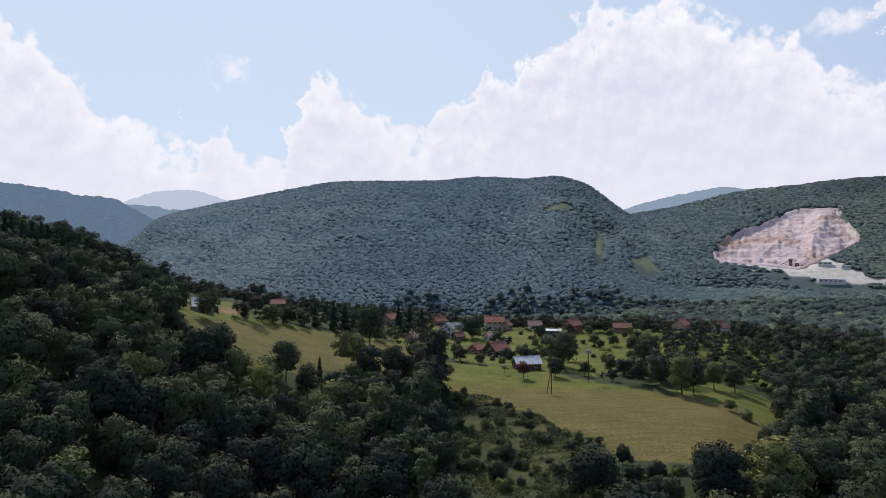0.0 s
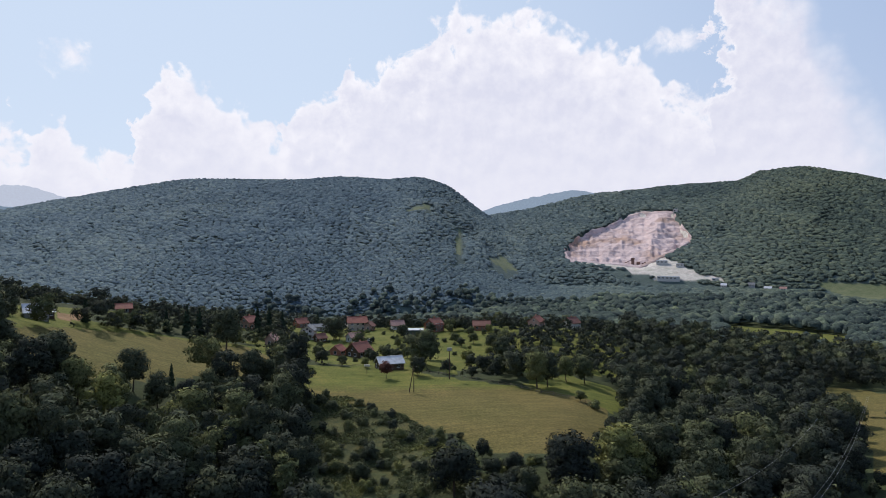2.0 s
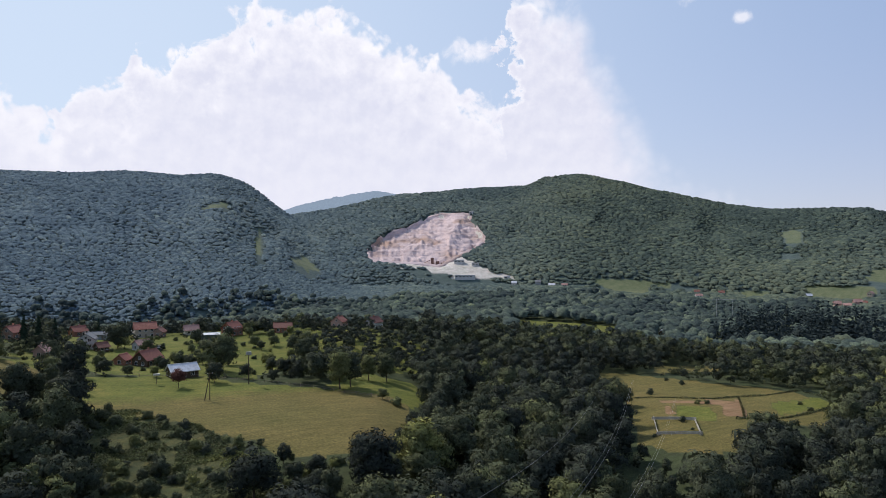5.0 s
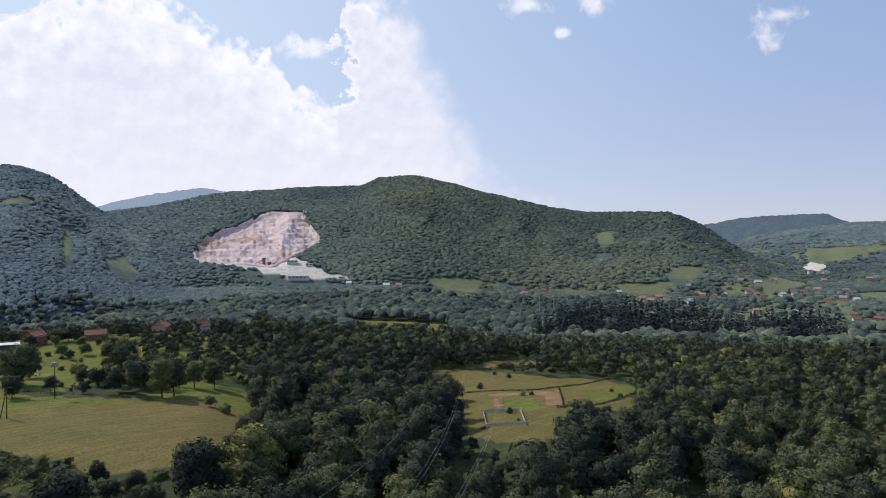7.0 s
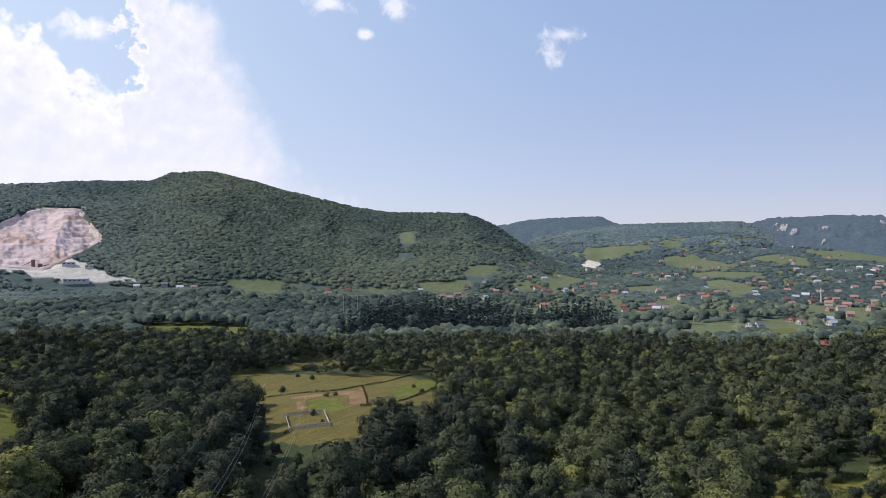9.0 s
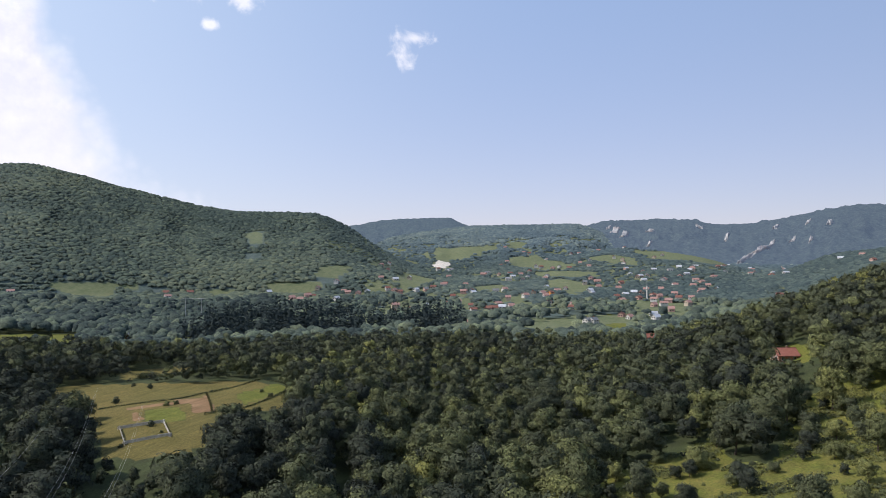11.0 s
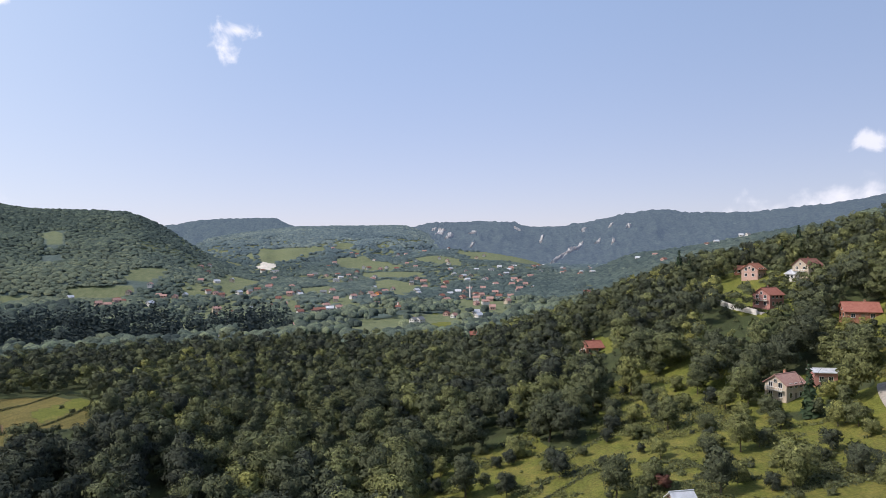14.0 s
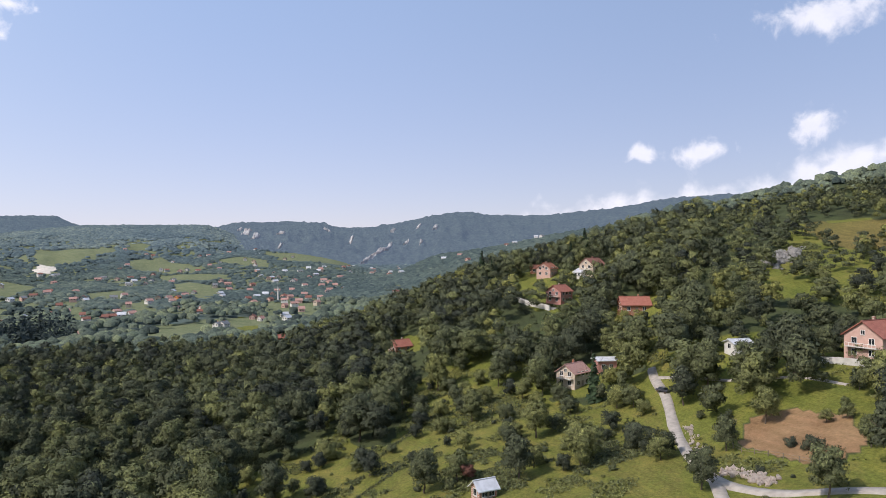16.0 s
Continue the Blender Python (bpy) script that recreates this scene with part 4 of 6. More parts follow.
def cards(rng, centre, normal, size, corners):
    """Small leaf clumps: bent cards of three or four corners, each facing roughly along its normal."""
    n = len(centre)
    side = np.cross(normal, rand_dirs(rng, n))
    side /= np.linalg.norm(side, axis=1)[:, None] + 1e-9
    up = np.cross(normal, side)
    size = np.asarray(size)[:, None] if np.ndim(size) else size
    a = size * rng.uniform(0.7, 1.3, (n, 1))
    b = size * rng.uniform(0.7, 1.3, (n, 1))
    lift = normal * size * 0.25
    if corners == 4:
        v = np.stack([centre - side * a - lift, centre - up * b * 0.8, centre + side * a - lift, centre + up * b], 1)
    else:
        v = np.stack([centre - side * a - up * b * 0.6, centre + side * a - up * b * 0.6, centre + up * b * 1.1], 1)
    return v.reshape(-1, 3), np.arange(n * corners).reshape(n, corners), np.repeat(normal, corners, 0)


def crown(seed, count, size, corners=4, lobes=12, wide=1.0, low=0.3, narrow=0.0, heart=True, solid=True):
    """A broad crown of lobes, one unit high over the ground and about `wide` units across; narrow draws in its top."""
    rng = np.random.default_rng(seed)
    centres, radii = [], []
    for k in range(lobes):
        h = low + (1 - low) * (0.14 + 0.70 * (k + 0.5) / lobes) + rng.uniform(-0.05, 0.05)
        reach = wide * 0.5 * math.sqrt(max(0.05, 1 - (2 * (h - low) / (1 - low) - 0.85) ** 2)) * (1 - narrow * (h - low) / (1 - low))
        turn = k * 2.4 + rng.uniform(-0.5, 0.5)
        q = reach * rng.uniform(0.45, 0.72)
        centres.append((q * math.cos(turn), q * math.sin(turn), h))
        radii.append(wide * rng.uniform(0.17, 0.27) * (1 - 0.4 * narrow))
    centres, radii = np.array(centres), np.array(radii)
    pick = rng.choice(lobes, count, p=radii ** 2 / (radii ** 2).sum())
    d = rand_dirs(rng, count)
    d[:, 2] = np.where(d[:, 2] < -0.45, -d[:, 2] * 0.6, d[:, 2])
    pos = centres[pick] + d * (radii[pick] * rng.uniform(0.82, 1.2, count))[:, None] * np.array([1, 1, 0.9])
    nrm = d + 0.5 * rand_dirs(rng, count)
    nrm /= np.linalg.norm(nrm, axis=1)[:, None]
    v, f, _ = cards(rng, pos, nrm, size * rng.uniform(0.6, 1.4, count), corners)
    middle = np.array([0, 0, low + 0.45 * (1 - low)])
    reach = np.array([wide * 0.5, wide * 0.5, (1 - low) * 0.5])
    soft = 0.75 * d + 0.8 * (pos - middle) / reach + 0.2 * rand_dirs(rng, count)
    soft = np.repeat(soft / np.linalg.norm(soft, axis=1)[:, None], corners, 0)
    if corners == 3 and solid:
        # leafy bodies of the lobes, under the loose clumps
        top = np.nonzero(ICO_V[ICO_F].mean(1)[:, 2] > -0.5)[0]
        for at, r in zip(centres, radii):
            body = at + ICO_V * r * np.array([1, 1, 0.85]) * rng.uniform(0.68, 0.95, (len(ICO_V), 1))
            way_out = 0.75 * ICO_V + 0.8 * (body - middle) / reach
            f = np.concatenate([f, ICO_F[top] + len(v)])
            v = np.concatenate([v, body])
            soft = np.concatenate([soft, way_out / np.linalg.norm(way_out, axis=1)[:, None]])
    if not heart:
        return v, f, soft
    # a dense heart that keeps the light out
    c = np.array([(x, y, z) for x in (-1, 1) for y in (-1, 1) for z in (-1, 1)]) / math.sqrt(3)
    hv = c * np.array([wide * 0.36, wide * 0.36, (1 - low) * 0.40]) + np.array([0, 0, (1 + low) / 2])
    hf = np.array([(0, 1, 3, 2), (4, 6, 7, 5), (0, 4, 5, 1), (2, 3, 7, 6), (0, 2, 6, 4), (1, 5, 7, 3)])
    if corners == 3:
        hf = np.concatenate([hf[:, :3], hf[:, [0, 2, 3]]])
    return np.concatenate([v, hv]), np.concatenate([f, hf + len(v)]), np.concatenate([soft, c])


def blob(seed, wide=1.0, low=0.12):
    """A far crown: a low dome of ten faces."""
    rng = np.random.default_rng(seed)
    a = np.arange(4) * np.pi / 2 + rng.uniform(0, 1.5)
    r = wide * 0.5 * rng.uniform(0.8, 1.2, (2, 4))
    foot = np.stack([r[0] * np.cos(a), r[0] * np.sin(a), rng.uniform(low, low + 0.3, 4)], -1)
    head = np.stack([0.62 * r[1] * np.cos(a + 0.7), 0.62 * r[1] * np.sin(a + 0.7), rng.uniform(0.7, 1.0, 4)], -1)
    v = np.concatenate([foot, head])
    f = [(4, 5, 6), (4, 6, 7)]
    for i in range(4):
        j = (i + 1) % 4
        f += [(i, j, 4 + i), (j, 4 + j, 4 + i)]
    return v, np.array(f), None


def lobed(seed, lobes):
    """A crown some way off: rounded, uneven lobes grown together, one unit high and wide."""
    rng = np.random.default_rng(seed)
    top = ICO_F[ICO_V[ICO_F].mean(1)[:, 2] > -0.5]
    verts, faces, normals = [], [], []
    for k in range(lobes):
        a, q = rng.uniform(0, 6.28) + k * 6.28 / lobes, 0.0 if lobes == 1 else rng.uniform(0.12, 0.26)
        r = (0.52 if lobes == 1 else rng.uniform(0.28, 0.38))
        body = ICO_V * rng.uniform(0.78, 1.15, (len(ICO_V), 1)) * np.array([r, r, 0.42 if lobes == 1 else r * 0.95])
        normals.append(ICO_V * (0.55 if lobes == 1 else 0.85) + np.array([0, 0, 0.95 if lobes == 1 else 0.6]))
        verts.append(body + np.array([q * math.cos(a), q * math.sin(a), 0.52 if lobes == 1 else rng.uniform(0.40, 0.68)]))
        faces.append(top + k * len(ICO_V))
    n = np.concatenate(normals)
    return np.concatenate(verts), np.concatenate(faces), n / np.linalg.norm(n, axis=1)[:, None]


def spruce(seed, tiers, per, corners=3, wide=0.32):
    """A conifer: whorls of drooping boughs that get shorter upwards, one unit high."""
    rng = np.random.default_rng(seed)
    c, n, s = [], [], []
    for k in range(tiers):
        h = 0.08 + 0.9 * k / tiers
        reach = wide * 0.5 * (1 - h) ** 0.85 * rng.uniform(0.85, 1.15)
        for j in range(max(3, int(per * (1 - 0.65 * h)))):
            a = rng.uniform(0, 2 * math.pi)
            q = reach * rng.uniform(0.35, 1.0)
            c.append((q * math.cos(a), q * math.sin(a), h - 0.25 * q))
            n.append((math.cos(a) * 0.8, math.sin(a) * 0.8, 0.75))
            s.append(0.030 + 0.055 * (1 - h) * rng.uniform(0.6, 1.3))
    n = np.array(n) + 0.35 * rng.normal(size=(len(n), 3))
    n /= np.linalg.norm(n, axis=1)[:, None]
    return cards(rng, np.array(c), n, np.array(s), corners)


def trunk_mesh(seed, height_to, radius):
    """A tapered, slightly bent stem with three limbs, one unit high trees."""
    rng = random.Random(seed)
    bm = bmesh.new()

    def limb(p, q, r0, r1, steps=3):
        p, q = Vector(p), Vector(q)
        bend = Vector((rng.uniform(-1, 1), rng.uniform(-1, 1), 0)) * (q - p).length * 0.06
        rings = []
        for k in range(steps + 1):
            t = k / steps
            c, r = p.lerp(q, t) + bend * math.sin(math.pi * t), r0 + (r1 - r0) * t
            rings.append([bm.verts.new(c + Vector((r * math.cos(a), r * math.sin(a), 0))) for a in (j * math.tau / 6 for j in range(6))])
        for low, high in zip(rings, rings[1:]):
            for j in range(6):
                bm.faces.new((low[j], low[j - 5], high[j - 5], high[j]))
        bm.faces.new(rings[-1])
    limb((0, 0, -0.05), (0, 0, height_to), radius, radius * 0.4, 4)
    for k in range(3):
        a = k * 2.1 + rng.uniform(0, 1)
        limb((0, 0, height_to * (0.45 + 0.12 * k)), (0.2 * math.cos(a), 0.2 * math.sin(a), height_to * (0.85 + 0.1 * k)), radius * 0.45, radius * 0.15, 2)
    me = bpy.data.meshes.new("trunk")
    bm.to_mesh(me)
    bm.free()
    me.materials.append(bark_mat)
    return me


def crown_mesh(shape, mat):
    me = mesh_of("crown", shape[0], shape[1], True)
    me.normals_split_custom_set_from_vertices(shape[2])
    me.materials.append(mat)
    return me


KINDS = {}


def tree_kind(key, crowns, trunks, name, label, category="tree"):
    KINDS[key] = (crowns, trunks, name, label, category)


stems = [trunk_mesh(s, 0.62, 0.022) for s in range(4)]
tree_kind("broad", [crown_mesh(crown(s, 1500, 0.028, 3, wide=0.70, lobes=15, low=0.12), leaves) for s in range(8)], stems, "broadleaf_tree", "broad dark green leafy tree in the valley wood")
tree_kind("shade_painted", [crown_mesh(crown(s + 10, 1500, 0.029, 3, wide=0.74, lobes=17, low=0.10), shade_painted_leaves) for s in range(6)], stems, "shade_painted_tree", "broadleaf tree with a deep dense crown, painted dark as in shade")
tree_kind("tall", [crown_mesh(crown(s + 20, 1000, 0.026, 3, wide=0.42, lobes=14, low=0.12, narrow=0.35), leaves) for s in range(3)], stems, "poplar_tree", "slender tall green leafy tree")
tree_kind("fruit", [crown_mesh(crown(s + 40, 560, 0.046, 3, wide=0.95, lobes=9, low=0.10), leaves) for s in range(5)], stems, "orchard_tree", "small round orchard tree on the grassy slope")
tree_kind("bush", [crown_mesh(crown(s + 60, 300, 0.062, 3, wide=1.5, lobes=7, low=-0.15), leaves) for s in range(4)], [None], "bush", "low leafy green bush on grass", "bush")
tree_kind("spruce", [crown_mesh(spruce(s + 80, 22, 16), needles) for s in range(3)], [trunk_mesh(9, 0.95, 0.014)], "spruce_tree", "dark green spruce with drooping boughs")
tree_kind("red", [crown_mesh(crown(s + 90, 560, 0.046, 3, wide=0.8, lobes=9, low=0.25), red_leaves) for s in range(2)], stems, "plum_tree", "small tree with dull reddish leaves")
rng_plant = random.Random(5)


def plant(key, x, y, tall, group="", label="", wide=1.0):
    """One tree as a thing with its crown and trunk."""
    crowns, trunks, name, text, category = KINDS[key]
    z = float(height(np.array([x]), np.array([y]))[0])
    root = new(name)
    tagged(root, label or text, category, group)
    root.matrix_basis = Matrix.LocRotScale((x, y, z - 0.1), Euler((0, 0, rng_plant.uniform(0, math.tau))), (tall * wide, tall * wide, tall))
    for word, options in (("trunk", trunks), ("crown", crowns)):
        data = rng_plant.choice(options)
        if data is not None:
            ob = new(word, data)
            ob.parent = root
    return root


def woods(name, shapes, mat, spots, label, corners, smooth=False, haze_share=None, sink=0.3):
    """Many trees of a wood in one mesh. spots: arrays x, y, tall, wide, kind, tint."""
    x, y, tall, wide, kind, tint = spots
    z = height(x, y) - sink
    haze_shares, haze_share = [], np.zeros(len(x)) if haze_share is None else haze_share
    verts, faces, tints, normals, base = [], [], [], [], 0
    rng = np.random.default_rng(3)
    for k, (v, f, soft) in enumerate(shapes):
        sel = np.nonzero(kind == k)[0]
        if not len(sel):
            continue
        a = rng.uniform(0, 2 * np.pi, len(sel))
        c, s = np.cos(a)[:, None], np.sin(a)[:, None]
        w, h = wide[sel][:, None], tall[sel][:, None]
        p = np.stack([(v[None, :, 0] * c - v[None, :, 1] * s) * w + x[sel][:, None],
                      (v[None, :, 0] * s + v[None, :, 1] * c) * w + y[sel][:, None],
                      v[None, :, 2] * h + z[sel][:, None]], -1)
        verts.append(p.reshape(-1, 3))
        faces.append((f[None] + (np.arange(len(sel)) * len(v))[:, None, None] + base).reshape(-1, f.shape[1]))
        if soft is not None:
            normals.append(np.stack([soft[None, :, 0] * c - soft[None, :, 1] * s, soft[None, :, 0] * s + soft[None, :, 1] * c, soft[None, :, 2] + 0 * c], -1).reshape(-1, 3))
        tints.append(np.repeat(tint[sel], len(v)))
        haze_shares.append(np.repeat(haze_share[sel], len(v)))
        base += len(sel) * len(v)
    if verts:
        me = mesh_of(name, np.concatenate(verts), np.concatenate(faces), smooth or bool(normals), tint=np.concatenate(tints), haze_share=np.concatenate(haze_shares))
        if normals:
            me.normals_split_custom_set_from_vertices(np.concatenate(normals))
        put(name, me, mat, label=label, category="trees", kind="stuff")


def scatter(near, far, gap, seed, az0=-44, az1=142):
    """Jittered spots between two distances from the middle of the valley."""
    rng = np.random.default_rng(seed)
    r = np.arange(near, far, gap * 0.9)
    xs, ys = [], []
    for q in r:
        n = int(math.radians(az1 - az0) * q / gap)
        a = np.radians(az0) + (np.arange(n) + rng.uniform(0, 1, n)) * math.radians(az1 - az0) / n
        qq = q + rng.uniform(-0.45, 0.45, n) * gap
        xs.append(qq * np.sin(a))
        ys.append(qq * np.cos(a))
    return np.concatenate(xs), np.concatenate(ys), rng


def keep_wood(x, y, tall, rng, far=False):
    """Woods stay off the clearings and low in front of houses and fields. Returns who stands, and how tall."""
    az, d = np.degrees(np.arctan2(x, y)), np.hypot(x, y)
    z = height(x, y)
    tall = tall * np.where((az > -24) & (az < 26) & (d > 300) & (d < 480), 0.6, 1.0) * np.where((az < -23) & (d > 255) & (d < 345), 0.7, 1.0)
    tall = np.where((az > 42) & (az < 50.5) & (d > 165) & (d < 250), np.minimum(tall, 5.5), tall)
    tall = np.where((az > 120) & (d > 190), tall * 0.62, tall)
    ok = ~open_land(x, y) & ~near_house(x, y, tall * 0.25)
    grown = np.minimum(tall, spare_height(x, y, tall))
    for share in (0.3, 0.6, 0.9):
        q = d * (EYE - z) / np.maximum(EYE - z - tall * share, 4.0)
        q = np.where((q < d) | (q > d * 1.35), d, q)
        if far or share < 0.7:
            grown = np.where(open_land(x * q / d, y * q / d), np.minimum(grown, tall * (share - 0.12)), grown)
    luck = rng.uniform(0, 1, len(x))
    grown = np.where(luck > 0.93, tall, grown)
    return ok & (grown > 2.0), grown


def pine_patch(x, y):
    """The dark conifer stand in the valley, and the spruces along the western skyline."""
    az, d = np.degrees(np.arctan2(x, y)), np.hypot(x, y)
    stand = (az > 50.5) & (az < 70 + 2 * lattice(d / 30, d * 0, 83)) & (d > 585 + 45 * lattice(az / 2, az * 0, 81)) & (d < 800 + 60 * lattice(az / 1.5, az * 0, 82)) & (lattice(x / 25, y / 25, 84) > -0.55)
    pair = ((np.abs(az - 49.6) < 1.0) | (np.abs(az - 53.2) < 0.9)) & (d > 560) & (d < 640)
    return stand | pair


# near wood: every tree a thing of its own
x, y, rng = scatter(106, 168, 8.8, 1, -40, 134)
tall = rng.uniform(10, 16, len(x)) * (0.85 + 0.3 * (lattice(x / 60, y / 60, 51) + 1) / 2)
ok, tall = keep_wood(x, y, tall, rng)
for px, py, h in zip(x[ok], y[ok], tall[ok]):
    luck = rng.uniform()
    # up to about 58 degrees most trees get the leaves with painted shade
    shade_painted = math.degrees(math.atan2(px, py)) < 58 + 14 * rng.uniform(-1, 1)
    plant("tall" if luck < 0.10 else "shade_painted" if shade_painted and luck < 0.85 else "broad", px, py, float(h), "trees of the near wood", wide=float(rng.uniform(0.9, 1.3)))


def wood_belt(name, near, far, gap, seed, shapes, mat, sizes, label, corners, pines=None, far_rule=False, keep=None, smooth=False, az0=-44, az1=142):
    x, y, rng = scatter(near, far, gap, seed, az0, az1)
    tall = rng.uniform(*sizes, len(x)) * (0.85 + 0.45 * (lattice(x / 70, y / 70, 52) + 1) / 2)
    ok, tall = keep_wood(x, y, tall, rng, far_rule)
    if keep is not None:
        ok &= keep(x, y, rng)
    wide = tall * rng.uniform(0.9, 1.35, len(x))
    az = np.degrees(np.arctan2(x, y))
    # greens darkened and lightened by bearing to paint in shade and sunlight
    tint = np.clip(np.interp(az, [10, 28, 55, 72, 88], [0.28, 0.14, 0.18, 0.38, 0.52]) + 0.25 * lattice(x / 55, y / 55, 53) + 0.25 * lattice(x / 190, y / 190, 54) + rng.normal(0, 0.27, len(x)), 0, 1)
    wide = np.maximum(wide, 3.0)
    kind = rng.integers(0, len(shapes), len(x))
    dark = pine_patch(x, y)
    sel = ok & ~dark
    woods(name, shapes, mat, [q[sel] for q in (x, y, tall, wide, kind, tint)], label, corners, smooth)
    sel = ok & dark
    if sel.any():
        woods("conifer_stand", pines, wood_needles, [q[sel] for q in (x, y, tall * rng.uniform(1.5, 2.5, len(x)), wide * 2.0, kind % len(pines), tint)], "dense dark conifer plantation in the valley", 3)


def front(az):
    """Where the valley woods pass into the mountain forest."""
    return np.interp(az, [0, 34], [790, 930]) + 25 * lattice(az / 2.5, az * 0, 91)


mid_shapes = [crown(s + 100, 420, 0.040, 3, wide=0.68, lobes=8, low=0.10) for s in range(7)] + [crown(120, 330, 0.040, 3, wide=0.5, lobes=9, low=0.1, narrow=0.3)]
wood_belt("wood", 168, 275, 8.8, 2, mid_shapes, wood_leaves, (10, 16), "dense mixed broadleaf wood on the valley floor", 3, az0=-40, az1=134)
mid2 = [crown(s + 130, 85, 0.075, 3, wide=0.72, lobes=5, low=0.06, heart=False) for s in range(7)]
wood_belt("wood", 275, 470, 9.0, 3, mid2, wood_leaves, (9, 15), "dense mixed broadleaf wood on the valley floor", 3, az0=-40, az1=134)
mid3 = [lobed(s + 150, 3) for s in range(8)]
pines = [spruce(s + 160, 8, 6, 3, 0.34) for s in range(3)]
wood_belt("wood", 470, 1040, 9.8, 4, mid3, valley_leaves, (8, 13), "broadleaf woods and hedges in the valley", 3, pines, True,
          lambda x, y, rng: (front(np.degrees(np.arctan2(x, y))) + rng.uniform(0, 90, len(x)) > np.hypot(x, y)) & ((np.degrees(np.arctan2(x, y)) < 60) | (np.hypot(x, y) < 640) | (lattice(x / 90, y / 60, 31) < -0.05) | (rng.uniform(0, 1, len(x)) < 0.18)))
far_shapes = [blob(s, 1.85, -0.15) for s in range(8)]


def on_hills(x, y, rng):
    az, d = np.degrees(np.arctan2(x, y)), np.hypot(x, y)
    u, low, high = quarry_span(az)
    z0, z1 = height(x, y), height(x * 1.02, y * 1.02)
    pit = (u > 0) & (u < 1) & (d > low - 14) & (d < high + 6)
    openish = (az > 60) & (az < 96) & (lattice(x / 90, y / 60, 31) > 0.0) & (rng.uniform(0, 1, len(x)) < 0.72) & (z0 < EYE + d * 0.018)
    away = (z1 - z0) / (d * 0.02) < (z0 - EYE) / d - 0.03
    return ~pit & ~openish & ~away


def hill_forest(az0, az1, d0, d1, size, seed):
    """The closed forest on the hills: crown beside crown, each of its own shape, height and green."""
    x, y, rng = scatter(d0, d1, size, seed, az0, az1)
    az, d = np.degrees(np.arctan2(x, y)), np.hypot(x, y)
    ok, _ = keep_wood(x, y, np.full(x.shape, 5.0), rng, True)
    ok &= on_hills(x, y, rng) & (d > front(az) + rng.uniform(0, 60, x.shape)) & ~((az > 58) & near_house(x, y, 4))
    x, y, az, d = x[ok], y[ok], az[ok], d[ok]
    n = len(x)
    tall = size * rng.uniform(0.7, 1.15, n) * (1 + 0.2 * lattice(x / 60, y / 60, 55))
    wide = size * rng.uniform(1.15, 1.6, n)
    tint = np.clip(0.45 + 0.28 * lattice(x / 110, y / 110, 53) + 0.28 * lattice(x / 330, y / 330, 54) + rng.normal(0, 0.22, n) - 0.3 * ((az > 60) & (d < 2400)), 0, 1)
    # how much painted haze each crown takes, by bearing and distance
    haze_share = np.clip(np.clip((40 - az) / 34, 0, 1) + np.clip((az - 56) / 80, 0, 0.25) + np.clip((d - 1700) / 1500, 0, 0.5) * (az > 50), 0, 1)
    shapes = [lobed(s + 200, 1) for s in range(12)]
    woods("hill_forest", shapes, canopy_leaves, [x, y, tall, wide, rng.integers(0, 12, n), tint], "continuous beech forest on the mountain sides", 3, haze_share=haze_share, sink=0.34 * tall)


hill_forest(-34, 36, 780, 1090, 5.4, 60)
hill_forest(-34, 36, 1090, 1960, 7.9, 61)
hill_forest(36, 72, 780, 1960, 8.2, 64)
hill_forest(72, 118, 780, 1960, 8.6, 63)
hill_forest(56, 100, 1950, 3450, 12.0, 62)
x, y, rng = scatter(60, 700, 22, 7, 150, 310)
n = len(x)
woods("wood", far_shapes, wood_leaves, [x, y, rng.uniform(8, 12, n), rng.uniform(6, 9, n), rng.integers(0, 8, n), rng.uniform(0, 1, n)], "woods on the hillside behind", 3)


# ---- houses ----
def plaster(name, colour, stain=0.8):
    m, t, b = material(name, 0.9, 0.2)
    n = noise_of(t, 0.8, 5)
    t.links.new(ramp(t, n, [(0.3, tuple(c * stain for c in colour)), (0.65, colour)]), b.inputs["Base Color"])
    return m


def bricks(name, a, b_col, mortar):
    m, t, b = material(name, 0.9, 0.2)
    c = t.nodes.new("ShaderNodeTexCoord")
    n = node(t, "ShaderNodeTexBrick", Scale=1.0, **{"Color1": (*a, 1), "Color2": (*b_col, 1), "Mortar": (*mortar, 1), "Mortar Size": 0.012, "Brick Width": 0.30, "Row Height": 0.21})
    turn = node(t, "ShaderNodeMapping", Rotation=(radians(90), 0, 0))
    t.links.new(c.outputs["Object"], turn.inputs[0])
    t.links.new(turn.outputs[0], n.inputs[0])
    t.links.new(blend(t, 0.5, n.outputs[0], ramp(t, noise_of(t, 0.7), [(0.3, (0.7, 0.7, 0.7)), (0.7, (1.1, 1.1, 1.1))]), "MULTIPLY"), b.inputs["Base Color"])
    return m


def tiles(name, a, b_col):
    """Roof tiles: courses across the fall, faded patches."""
    m, t, b = material(name, 0.8, 0.25)
    c = t.nodes.new("ShaderNodeTexCoord")
    w = node(t, "ShaderNodeTexWave", Scale=1.4, Distortion=0.6, Detail=1.0)
    w.wave_type, w.bands_direction = "BANDS", "Y"
    t.links.new(c.outputs["Object"], w.inputs[0])
    col = ramp(t, noise_of(t, 0.9, 6, 0.65), [(0.3, a), (0.7, b_col)])
    t.links.new(blend(t, 0.35, col, w.outputs[0], "MULTIPLY"), b.inputs["Base Color"])
    bump(t, b, w.outputs[1], 0.5, 0.05)
    return m


